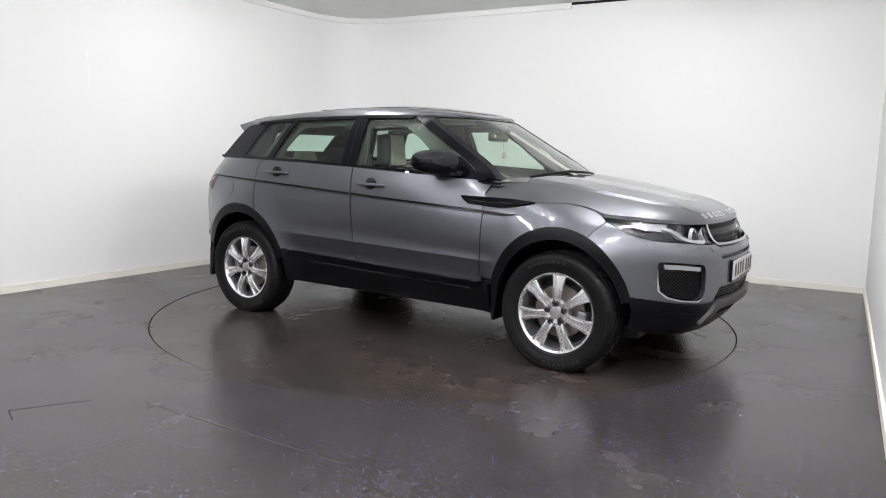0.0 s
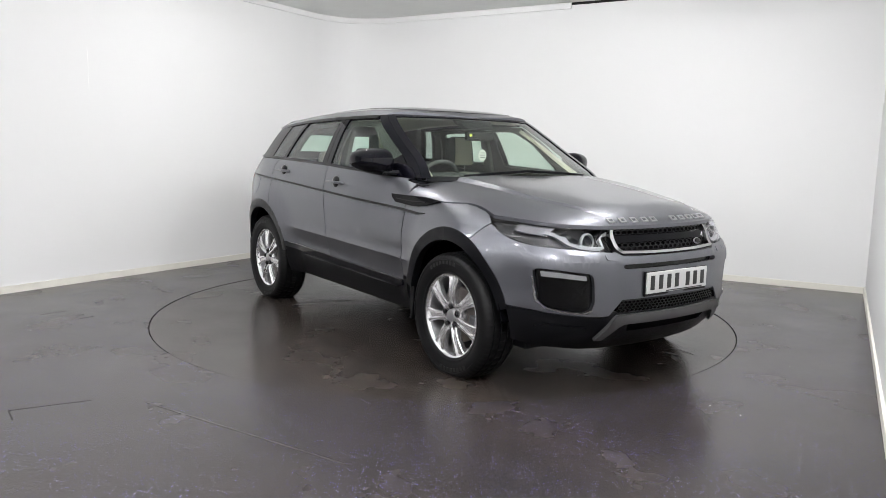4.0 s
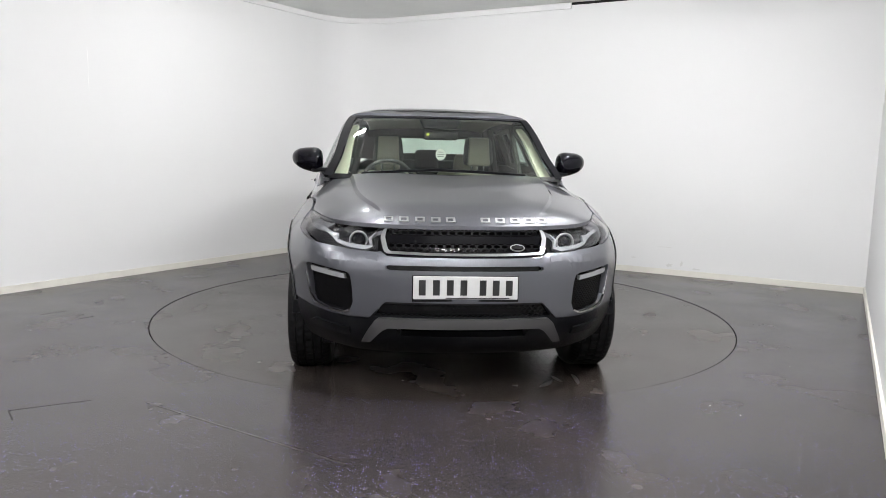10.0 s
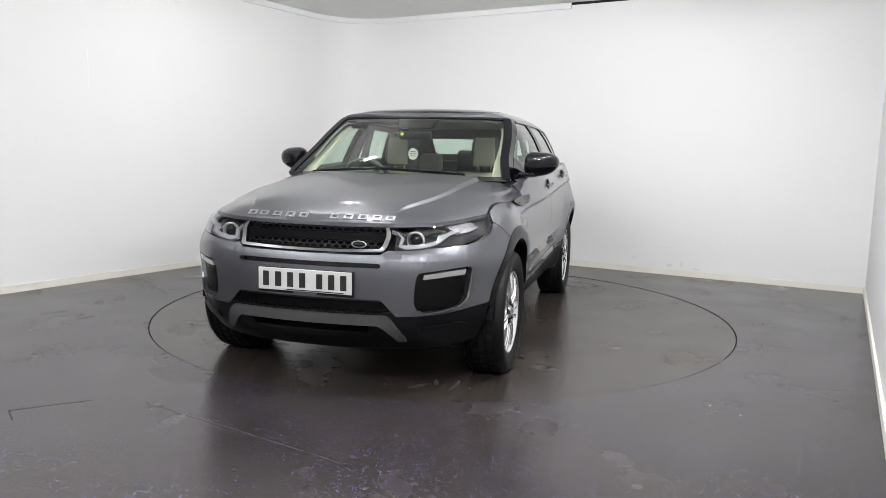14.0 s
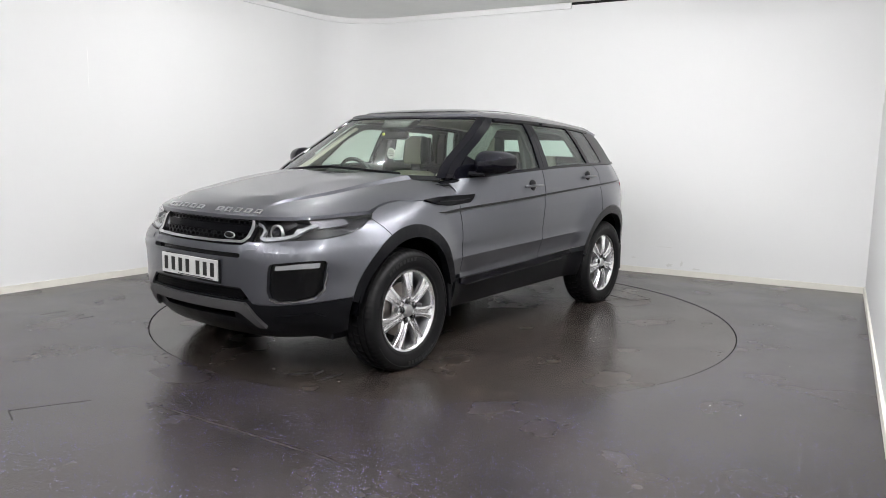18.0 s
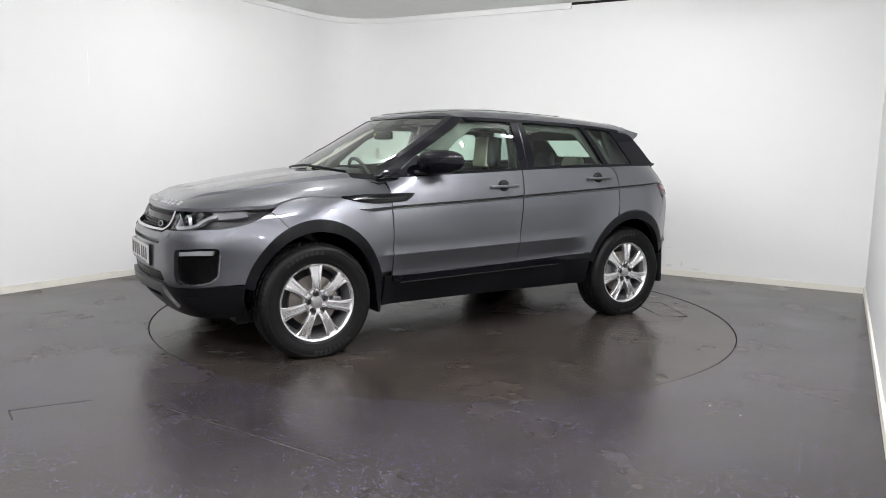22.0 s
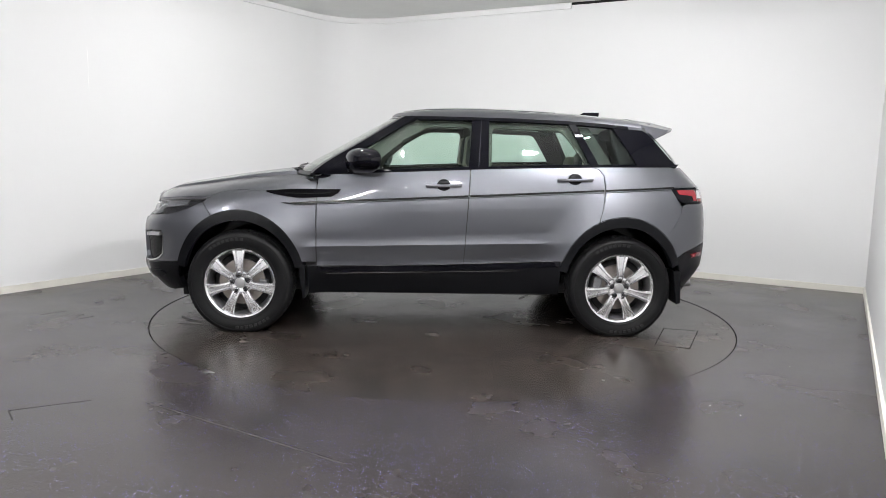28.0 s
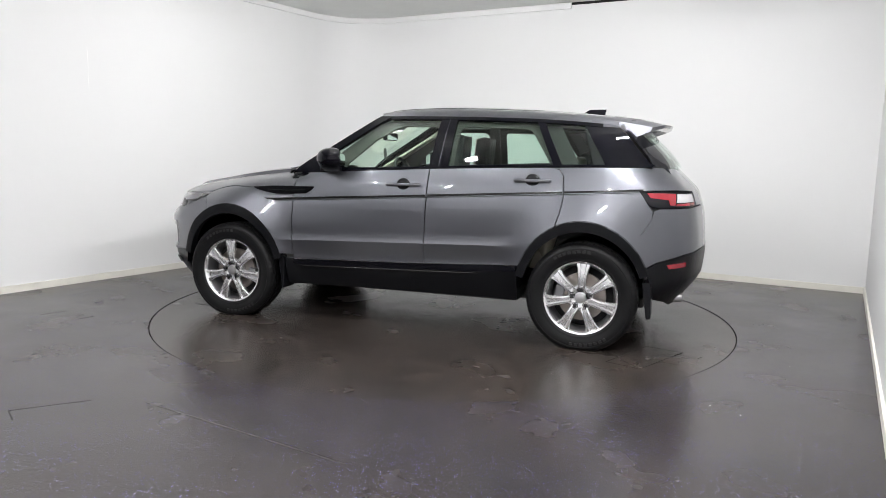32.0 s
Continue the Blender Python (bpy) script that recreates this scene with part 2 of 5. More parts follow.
ob = part("trim", strip([LEFT_N] + ARC + [FASCIA_END], 0.022, 0.0, 2.905, CEIL_Z - 0.012), WALL)
tagged(ob, "white fascia band under the ceiling", "trim", kind="structure")
# black strip laid on the wall stands in for the shade in the gap
ob = part("trim", strip([FASCIA_END, FASCIA_END + BACK_DIR * 1.6], 0.004, 0.0, 2.945, CEIL_Z - 0.002), GAP)
tagged(ob, "black strip painting the shaded gap under the ceiling", "trim", kind="structure")

# faint smudges and a filled crack on the walls
def wall_mark(origin, way, along, z, w, h, lean, label, material):
    p = origin + way * along
    n = Vector((way.y, -way.x)) * 0.0015
    bm = bmesh.new()
    ring = []
    for k in range(10):
        a = k * math.tau / 10
        r = 1 + 0.3 * math.sin(3.1 * k + along)
        u, v = math.cos(a) * w / 2 * r, math.sin(a) * h / 2 * r
        q = p + way * (u + lean * v) + n
        ring.append(bm.verts.new((q.x, q.y, z + v)))
    bm.faces.new(ring)
    tagged(part("wall_mark", bm, material), label, "wall mark", kind="structure")


for along, z, w, h, lean in ((4.34, 0.105, 0.07, 0.035, 0.4), (4.47, 0.13, 0.03, 0.05, 0.2), (4.28, 0.30, 0.16, 0.006, 3.0), (4.62, 0.085, 0.10, 0.02, 0.0), (3.95, 0.16, 0.05, 0.012, 1.0)):
    wall_mark(CORNER, BACK_DIR, along, z, w, h, lean, "faint grey smudge low on the white wall", SMUDGE)
for z, h in ((2.07, 0.22), (1.86, 0.16)):
    wall_mark(CORNER, -LEFT_DIR, -3.72, z, 0.007, h, -0.03, "pale filled crack in the white wall", FILLER)

# ground outside the turntable, cut round it
TABLE_R = 2.245


def floor_sheet():
    bm = bmesh.new()
    n = 128
    inner = [bm.verts.new((TABLE_R * math.cos(k * math.tau / n), TABLE_R * math.sin(k * math.tau / n), 0)) for k in range(n)]
    low = [bm.verts.new((v.co.x, v.co.y, -0.05)) for v in inner]
    outer = [bm.verts.new((14 * math.cos(k * math.tau / n), 14 * math.sin(k * math.tau / n), 0)) for k in range(n)]
    for k in range(n):
        j = (k + 1) % n
        bm.faces.new((inner[k], outer[k], outer[j], inner[j]))
        bm.faces.new((low[k], inner[k], inner[j], low[j]))
    return bm


tagged(part("floor", floor_sheet(), FLOOR), "dark charcoal vinyl floor with tiny pale flakes", "floor", kind="structure")
ob = part("floor_pit", extrude_bm([(2.4 * math.cos(k * math.tau / 64), 2.4 * math.sin(k * math.tau / 64)) for k in range(64)], -0.12, -0.05), GAP)
tagged(ob, "dark pit below the turntable gap", "floor", kind="structure")


def flood_panel(x, y, tilt, yaw, glow):
    """An unseen lamp panel hung under the ceiling on two rods, tipped and turned as given."""
    root = new("light_panel")
    root.matrix_basis = pose(x, y, LAMP_Z, 0, 0, yaw)
    tagged(root, "unseen white lamp panel hung tilted to light walls and car", "lamp", group="lamp panels")
    m = Matrix.Rotation(math.radians(tilt), 4, "X")
    for name, bm, material in (("diffuser", box_bm(-0.078, 0.078, -0.037, 0.037, -0.012, -0.004), glow), ("housing", box_bm(-0.092, 0.092, -0.052, 0.052, -0.003, 0.03, 0.004), ALU)):
        bmesh.ops.transform(bm, matrix=m, verts=bm.verts)
        part(name, bm, material, root)
    for d in (-0.07, 0.07):
        part("rod", box_bm(d - 0.005, d + 0.005, -0.005, 0.005, 0.02, CEIL_Z - LAMP_Z), ALU, root)
    return root


LAMP_Z = 2.80
# fourth to seventh follow reflections in the glass; the rest are added, unseen fill
for x, y, tilt, yaw in ((-2.8, -2.2, 42, -36), (-1.2, -0.95, 96, 6), (-1.05, 0.3, 36, 4), (-0.8, -2.05, 44, 6), (1.0, -1.95, 42, 5), (1.45, -1.3, 42, 8), (1.8, -0.5, 42, 12),
                        (1.45, -2.6, 12, 15), (-2.9, -4.6, -15, -10), (-1.7, -5.2, -15, -10), (-0.6, -5.6, -15, -10), (0.3, -4.4, 5, 10), (-3.8, -3.9, -5, -10)):
    flood_panel(x, y, tilt, yaw, FILLGLOW if y < -2.5 else DIFFUSER)


# ---- the turntable ----
def turn_angle(t):
    s = (t - 16) / 16
    return -116.263 - 83.187 * s + 0.728 * s * s + 0.669 * s ** 3


TABLE = new("turntable")
tagged(TABLE, "round dark vinyl-covered turntable flush with the floor", "turntable")
part("top_plate", extrude_bm([((TABLE_R - 0.009) * math.cos(k * math.tau / 160), (TABLE_R - 0.009) * math.sin(k * math.tau / 160)) for k in range(160)], -0.045, 0.0), DISC, TABLE)


def flat_shape(outline, z):
    bm = bmesh.new()
    bm.faces.new([bm.verts.new((x, y, z)) for x, y in outline])
    bmesh.ops.recalc_face_normals(bm, faces=bm.faces[:])
    for f in bm.faces:
        if f.normal.z < 0:
            f.normal_flip()
    return bm


def thin_line(a, b, w):
    a, b = Vector(a), Vector(b)
    d = (b - a).normalized()
    n = Vector((-d.y, d.x)) * w / 2
    return [tuple(a - n), tuple(b - n), tuple(b + n), tuple(a + n)]


# a hatch let into the turntable: cover plate and dark joint round it
HATCH = [(-1.42, 1.05), (-1.63, 1.13), (-1.875, 0.635), (-1.64, 0.57)]
cover = part("hatch_cover", flat_shape(HATCH, 0.0015), DISC, TABLE, "square access cover let into the turntable")
for a, b in zip(HATCH, HATCH[1:] + HATCH[:1]):
    part("hatch_joint", flat_shape(thin_line(a, b, 0.0055), 0.0025), GAP, cover)
# pale scuffs on the turntable
rng = random.Random(4)
for k, (x, y, a, ln, wd) in enumerate(((-0.75, -0.86, 73, 0.16, 0.020), (-0.79, -0.66, 66, 0.15, 0.016), (-0.72, -0.52, 66, 0.13, 0.020), (-0.99, 0.29, 132, 0.08, 0.010), (-0.76, 0.50, 132, 0.07, 0.010),
                                       (1.87, 0.61, 175, 0.20, 0.016), (1.95, 0.42, 142, 0.14, 0.022), (1.86, 0.50, 10, 0.11, 0.018), (-1.55, 0.42, 100, 0.07, 0.008), (-1.98, 0.72, 60, 0.07, 0.008))):
    pts = []
    for j in range(9):
        b = j * math.tau / 9
        r = 1 + rng.uniform(-0.35, 0.35)
        u, v = math.cos(b) * ln / 2 * r, math.sin(b) * wd * r
        ca, sa = math.cos(math.radians(a)), math.sin(math.radians(a))
        pts.append((x + u * ca - v * sa, y + u * sa + v * ca))
    part("scuff", flat_shape(pts, 0.001), SCUFF if k < 3 else DULL, TABLE)
# pale welded seams, joints and specks in the still floor
for a, b in (((-1.483, -2.344), (-0.389, -3.025)),):
    tagged(part("floor_seam", flat_shape(thin_line(a, b, 0.009), 0.0008), SEAM), "pale welded seam in the vinyl floor", "floor seam", kind="structure")
for a, b in (((-3.03, -0.50), (-2.91, -0.36)), ((-2.69, -0.62), (-2.62, -0.52)), ((-2.08, -2.50), (-1.76, -2.33)), ((-2.08, -2.50), (-1.99, -2.62))):
    tagged(part("floor_joint", flat_shape(thin_line(a, b, 0.006), 0.001), JOINT if a[1] < -2 else GAP), "dark joint of a floor cover", "floor joint", kind="structure")
for x, y in ((1.397, -2.216), (2.161, -1.468), (1.5, -2.351)):
    tagged(part("floor_speck", flat_shape([(x + 0.005 * math.cos(k), y + 0.007 * math.sin(k)) for k in (0, 1.2, 2.5, 3.8, 5.1)], 0.001), CARD), "small white speck on the floor", "speck", kind="structure")


# ---- the car: x forward, y to its left, z up, origin on the ground between the axles ----
CAR = new("car")
tagged(CAR, "grey metallic five-door compact luxury SUV standing on the turntable", "car")


def spline(table):
    """A smooth curve through (x, y) pairs that never overshoots."""
    xs = [float(a) for a, _ in table]
    ys = [float(b) for _, b in table]
    n = len(xs)
    d = [(ys[i + 1] - ys[i]) / (xs[i + 1] - xs[i]) for i in range(n - 1)]
    m = [d[0]] + [0.0 if d[i - 1] * d[i] <= 0 else 2 * d[i - 1] * d[i] / (d[i - 1] + d[i]) for i in range(1, n - 1)] + [d[-1]]

    def at(x):
        if x <= xs[0]:
            return ys[0] + (x - xs[0]) * m[0]
        if x >= xs[-1]:
            return ys[-1] + (x - xs[-1]) * m[-1]
        lo, hi = 0, n - 1
        while hi - lo > 1:
            k = (lo + hi) // 2
            lo, hi = (k, hi) if xs[k] <= x else (lo, k)
        h = xs[hi] - xs[lo]
        s = (x - xs[lo]) / h
        return ((2 * s ** 3 - 3 * s * s + 1) * ys[lo] + (s ** 3 - 2 * s * s + s) * h * m[lo]
                + (3 * s * s - 2 * s ** 3) * ys[hi] + (s ** 3 - s * s) * h * m[hi])
    return at


def smooth(a, b, x):
    s = min(1, max(0, (x - a) / (b - a)))
    return s * s * (3 - 2 * s)


AX_F, AX_R, HUB_Z = 1.33, -1.33, 0.352
ARCH_X, ARCH_Z = 0.445, 0.503      # outer edge of the black arch trim, half width and height
# plan of half the body at bumper height, from the front centre round to the rear centre
FRONT_PLAN = [(2.18, 0), (2.175, 0.15), (2.16, 0.30), (2.135, 0.45), (2.09, 0.60), (2.02, 0.715), (1.92, 0.81), (1.80, 0.872), (1.65, 0.912), (1.50, 0.932), (1.30, 0.94)]
REAR_PLAN = [(-1.30, 0.945), (-1.50, 0.94), (-1.70, 0.910), (-1.85, 0.855), (-1.96, 0.768), (-2.03, 0.66), (-2.075, 0.50), (-2.11, 0.25), (-2.12, 0)]
SIDE_PLAN = [(1.0, 0.938), (0.6, 0.934), (0.0, 0.932), (-0.6, 0.935), (-1.0, 0.941)]


def plan_tables():
    u, rows, last = 0.0, [], None
    for x, y in FRONT_PLAN + SIDE_PLAN + REAR_PLAN:
        if last:
            u += math.hypot(x - last[0], y - last[1]) if (x > 1.3 or x < -1.3 or last[0] < -1.3) else last[0] - x
        rows.append((u, x, y))
        last = (x, y)
    return rows


PLAN = plan_tables()
plan_x, plan_y = spline([(u, x) for u, x, y in PLAN]), spline([(u, y) for u, x, y in PLAN])
U_END = PLAN[-1][0]
front_u = spline([(y, u) for u, x, y in PLAN[:9]])
rear_u = spline([(y, u) for u, x, y in PLAN[:-9:-1]])
side_u = spline([(-x, u) for u, x, y in PLAN])
nose_x = spline([(0.20, 2.00), (0.25, 2.06), (0.30, 2.11), (0.36, 2.15), (0.42, 2.175), (0.50, 2.178), (0.62, 2.18), (0.69, 2.178), (0.745, 2.166), (0.775, 2.142), (0.80, 2.114), (0.86, 2.085), (0.90, 2.065), (0.94, 2.02), (0.98, 1.90), (1.05, 1.60)])
tail_x = spline([(0.20, -1.93), (0.31, -1.97), (0.40, -2.035), (0.484, -2.09), (0.635, -2.105), (0.75, -2.10), (0.89, -2.085), (1.0, -2.055), (1.05, -2.035), (1.1, -1.99), (1.2, -1.885)])
width_z = spline([(0.20, 0.85), (0.28, 0.897), (0.38, 0.938), (0.47, 0.958), (0.56, 0.964), (0.62, 0.972), (0.70, 0.984), (0.80, 0.993), (0.90, 1.0), (0.97, 0.997), (1.05, 0.983), (1.12, 0.963), (1.17, 0.944), (1.22, 0.918)])
hood_z = spline([(0.75, 1.150), (1.0, 1.125), (1.14, 1.110), (1.48, 1.068), (1.78, 1.019), (1.9, 0.995), (1.98, 0.972), (2.04, 0.943), (2.08, 0.905), (2.11, 0.84)])
# drop of the bonnet's section towards the wing, against the half width
SECTION = [(0.0, 0.004), (0.3, 0.0), (0.45, 0.007), (0.60, 0.025), (0.70, 0.051), (0.77, 0.081), (0.83, 0.122), (0.87, 0.167), (0.905, 0.232), (0.93, 0.33), (0.945, 0.45)]
section_drop = spline(SECTION)
section_y = spline([(d, y) for y, d in SECTION[1:]])


def nose_sweep(x, y):
    return 0.115 * (min(abs(y), 0.95) / 0.7) ** 2.4 * smooth(1.15, 1.9, x)


def section_scale(x):
    return 1.045 - 0.045 * smooth(1.3, 1.7, x) - 0.015 * smooth(1.7, 2.0, x)


def swage_z(x):
    return 0.971 - 0.0577 * x


def rib_z(x):
    return 0.638 - 0.030 * x


def body_xyz(u, z):
    s = -1 if u < 0 else 1
    u = min(abs(u), 2 * U_END - abs(u))
    x, y = plan_x(u), plan_y(u)
    if x > 0.9:
        x = 0.9 + (x - 0.9) * (nose_x(z) - 0.9) / (2.18 - 0.9)
    elif x < -1.2:
        x = -1.2 + (x + 1.2) * (tail_x(z) + 1.2) / (-2.12 + 1.2)
    w = width_z(z)
    y *= w
    y *= 1 - 0.083 * smooth(0.70, 1.15, z) * smooth(0.10, 0.88, x)
    if x > 0.6 and z > 0.7:
        lim = y
        for _ in range(4):
            lim = section_y(max(0.0, hood_z(x + nose_sweep(x, lim)) - z)) * section_scale(x)
        k = smooth(0.6, 0.95, x) * (1 - smooth(1.45, 1.75, x) * (1 - smooth(0.83, 0.92, z))) * smooth(2.06, 1.98, x)
        h = max(0.03 - abs(y - lim), 0) / 0.03
        y = y * (1 - k) + (min(y, lim) - h * h * 0.0075) * k
    # upper side stands a little proud of the lower along the swage line
    side = smooth(1.02, 0.90, x) * smooth(-2.0, -1.7, x)
    h = z - swage_z(x)
    if h < 0:
        y -= 0.010 * side * math.exp(h / 0.10) * smooth(-0.015, -0.021, h)
    # rib low on the doors
    rib = smooth(0.95, 0.78, x) * smooth(-0.95, -0.72, x)
    g = z - rib_z(x)
    if g > 0:
        y += rib * 0.014 * max(0.0, 1 - g / 0.075) ** 2
    else:
        y += rib * (0.014 + 0.17 * max(g, -0.11))
    # swelling over the wheels
    for ax, swell, reach in ((AX_F, 0.034, 0.36), (AX_R, 0.046, 0.42)):
        e = (math.hypot((x - ax) / ARCH_X, (z - HUB_Z) / ARCH_Z) - 1.0) / reach
        y += swell * max(0.0, 1.0 - max(0.0, e)) ** 1.6 * smooth(0.45, 0.7, y)
    return Vector((x, s * y, z))


def body(u, z, off=0.0):
    p = body_xyz(u, z)
    if off == 0.0:
        return p
    return p + body_normal(u, z) * off


def body_normal(u, z):
    e = 0.004
    a = body_xyz(u + e, z) - body_xyz(u - e, z)
    b = body_xyz(u, z + e) - body_xyz(u, z - e)
    n = a.cross(b).normalized()
    p = body_xyz(u, z)
    return -n if n.dot(Vector((p.x - max(-1.2, min(1.2, p.x)), p.y, 0))) < 0 else n


# greenhouse
wind_x = spline([(1.08, 1.08), (1.124, 1.04), (1.171, 0.975), (1.317, 0.715), (1.439, 0.50), (1.542, 0.31), (1.582, 0.21), (1.62, 0.10)])
back_x = spline([(1.16, -1.92), (1.22, -1.90), (1.40, -1.74), (1.50, -1.62), (1.56, -1.5)])
cabin_w = spline([(1.05, 0.90), (1.12, 0.888), (1.17, 0.872), (1.30, 0.815), (1.40, 0.765), (1.50, 0.697), (1.545, 0.655), (1.60, 0.58)])
cabin_taper = spline([(-2.0, 0.84), (-1.7, 0.912), (-1.3, 0.962), (-0.9, 0.988), (-0.3, 1.0), (0.0, 0.996), (0.2, 0.982), (0.35, 0.945), (0.55, 0.905), (0.75, 0.878), (0.9, 0.856)])


def cabin_half(x, z):
    """Half width of the glass house; its narrowing forward is weaker at the belt."""
    return cabin_w(z) * (1 - (1 - cabin_taper(x)) * (0.76 + 0.24 * smooth(1.10, 1.26, z)))


def cabin_side(x, z, off=0.0, s=1):
    def f(x, z):
        return Vector((x, s * cabin_half(x, z), z))
    p = f(x, z)
    if off:
        n = (f(x + 0.004, z) - f(x - 0.004, z)).cross(f(x, z + 0.004) - f(x, z - 0.004)).normalized()
        p += (n if n.y * s > 0 else -n) * off
    return p


def wind(y, z, off=0.0):
    def f(y, z):
        return Vector((wind_x(z) - 0.175 * (abs(y) / 0.74) ** 2.3, y, z))
    p = f(y, z)
    if off:
        n = (f(y + 0.004, z) - f(y - 0.004, z)).cross(f(y, z + 0.004) - f(y, z - 0.004)).normalized()
        p += (n if n.x > 0 else -n) * off
    return p


def back_glass(y, z, off=0.0):
    return Vector((back_x(z) + 0.16 * (abs(y) / 0.72) ** 2.2 - off, y, z))


roof_mid = spline([(0.36, 1.526), (0.30, 1.551), (0.20, 1.584), (0.02, 1.609), (-0.28, 1.621), (-0.58, 1.616), (-1.01, 1.597), (-1.27, 1.578), (-1.53, 1.556), (-1.75, 1.52)][::-1])
roof_edge = spline([(-1.62, 1.462), (-1.38, 1.491), (-0.94, 1.520), (-0.34, 1.532), (0.0, 1.533), (0.15, 1.531), (0.30, 1.528)])
# share of the roof's drop from its middle to its edge, against the share of the half width
roof_share = spline([(0.0, 0.0), (0.43, 0.06), (0.65, 0.17), (0.78, 0.31), (0.89, 0.50), (0.95, 0.69), (1.0, 1.0)])


def roof_half(x):
    return cabin_w(roof_edge(x)) * cabin_taper(max(-1.9, min(0.3, x)))


def roof(x, y, off=0.0):
    return Vector((x, y, roof_mid(x) - (roof_mid(x) - roof_edge(x)) * roof_share(abs(y) / roof_half(x)) + off))


def ridge_y(x):
    return 0.60 - 0.09 * (x - 1.1) - 0.35 * max(0.0, x - 1.4) ** 2


def hood(x, y, off=0.0):
    d = section_drop(abs(y) / section_scale(x))
    # raised middle with a stepped edge either side that runs in towards the nose
    q = abs(y) * 0.60 / ridge_y(x)
    ridge = (0.022 - 0.010 * smooth(1.0, 1.7, x)) * min(1, max(0, (0.617 - q) / 0.020)) * smooth(2.0, 1.86, x)
    return Vector((x, y, hood_z(x + nose_sweep(x, y)) - d + ridge + off))


def resample(poly, step):
    out = []
    for (a, b), (c, d) in zip(poly, poly[1:] + poly[:1]):
        n = max(1, int(math.hypot(c - a, d - b) / step))
        out += [(a + (c - a) * k / n, b + (d - b) * k / n) for k in range(n)]
    return out


def flat(poly, holes=(), du=0.06, dv=0.05, cuts=(), step=0.03):
    """A triangulated region of the plane, cut into small cells."""
    bm = bmesh.new()
    for loop in (poly, *holes):
        vs = [bm.verts.new((a, b, 0)) for a, b in resample(list(loop), step)]
        for a, b in zip(vs, vs[1:] + vs[:1]):
            bm.edges.new((a, b))
    bmesh.ops.triangle_fill(bm, edges=bm.edges[:], use_beauty=True)
    us, vs = [p[0] for p in poly], [p[1] for p in poly]

    def cut(co, no):
        bmesh.ops.bisect_plane(bm, geom=bm.verts[:] + bm.edges[:] + bm.faces[:], dist=1e-5, plane_co=co, plane_no=no)
    n = int((max(us) - min(us)) / du)
    for k in range(n):
        cut((min(us) + (k + 0.5) * (max(us) - min(us)) / n, 0, 0), (1, 0, 0))
    n = int((max(vs) - min(vs)) / dv)
    for k in range(n):
        cut((0, min(vs) + (k + 0.5) * (max(vs) - min(vs)) / n, 0), (0, 1, 0))
    for co, no in cuts:
        cut((*co, 0), (*no, 0))
    return bm


def swage_cuts(sign):
    u0, u1 = side_u(-0.5), side_u(0.5)
    out = []
    for dz in (-0.10, -0.05, -0.032, -0.021, -0.0155, -0.003, 0.0):
        a, b = (sign * u0, swage_z(0.5) + dz), (sign * u1, swage_z(-0.5) + dz)
        out.append((a, (-(b[1] - a[1]), b[0] - a[0])))
    for dz in (-0.11, -0.05, -0.02, 0.0, 0.012, 0.025, 0.04, 0.058, 0.075):
        a, b = (sign * u0, rib_z(0.5) + dz), (sign * u1, rib_z(-0.5) + dz)
        out.append((a, (-(b[1] - a[1]), b[0] - a[0])))
    return out


def panel(name, poly, surf, material, parent, holes=(), off=0.0, depth=0.018, du=0.06, dv=0.05, cuts=(), step=0.03, label="", lip=0.0022):
    """A sheet over a region of a surface, its rim turned inwards."""
    bm = flat(poly, holes, du, dv, cuts, step)
    rim = [e for e in bm.edges if e.is_boundary]
    dom = {v: (v.co.x, v.co.y) for v in bm.verts}
    r = bmesh.ops.extrude_edge_only(bm, edges=rim)
    fresh = [g for g in r["geom"] if isinstance(g, bmesh.types.BMVert)]
    old = {}
    for v in fresh:
        old[v] = (v.co.x, v.co.y)
    for v, (a, b) in dom.items():
        v.co = surf(a, b, off)
    for v, (a, b) in old.items():
        v.co = surf(a, b, off - depth)
    fr = set(fresh)
    for f in bm.faces:
        f.smooth = not any(v in fr for v in f.verts)
    bmesh.ops.recalc_face_normals(bm, faces=bm.faces[:])
    big = max((f for f in bm.faces if f.smooth), key=lambda f: f.calc_area())
    c = [dom[v] for v in big.verts]
    a, b = sum(p[0] for p in c) / len(c), sum(p[1] for p in c) / len(c)
    if big.normal.dot(surf(a, b, 0.02) - surf(a, b, 0.0)) < 0:
        bmesh.ops.reverse_faces(bm, faces=bm.faces[:])
    for e in bm.edges:
        if len(e.link_faces) == 2 and (e.link_faces[0].smooth != e.link_faces[1].smooth or e.calc_face_angle(0) > 0.30):
            e.smooth = False
    return part(name, bm, material, parent, label)


def arc(cx, cz, r, a0, a1, n=18, rz=None):
    return [(cx + r * math.cos(math.radians(a0 + (a1 - a0) * k / n)), cz + (rz or r) * math.sin(math.radians(a0 + (a1 - a0) * k / n))) for k in range(n + 1)]


def side(points, s):
    """Side-view points (x, z) to the body's own coordinates."""
    out = []
    for x, z in points:
        if x > 0.9:
            x = 0.9 + (x - 0.9) * (2.18 - 0.9) / (nose_x(z) - 0.9)
        elif x < -1.2:
            x = -1.2 + (x + 1.2) * (-2.12 + 1.2) / (tail_x(z) + 1.2)
        out.append((s * side_u(-x), z))
    return out


def front(points, s=1):
    return [((1 if y >= 0 else -1) * s * front_u(abs(y)), z) for y, z in points]


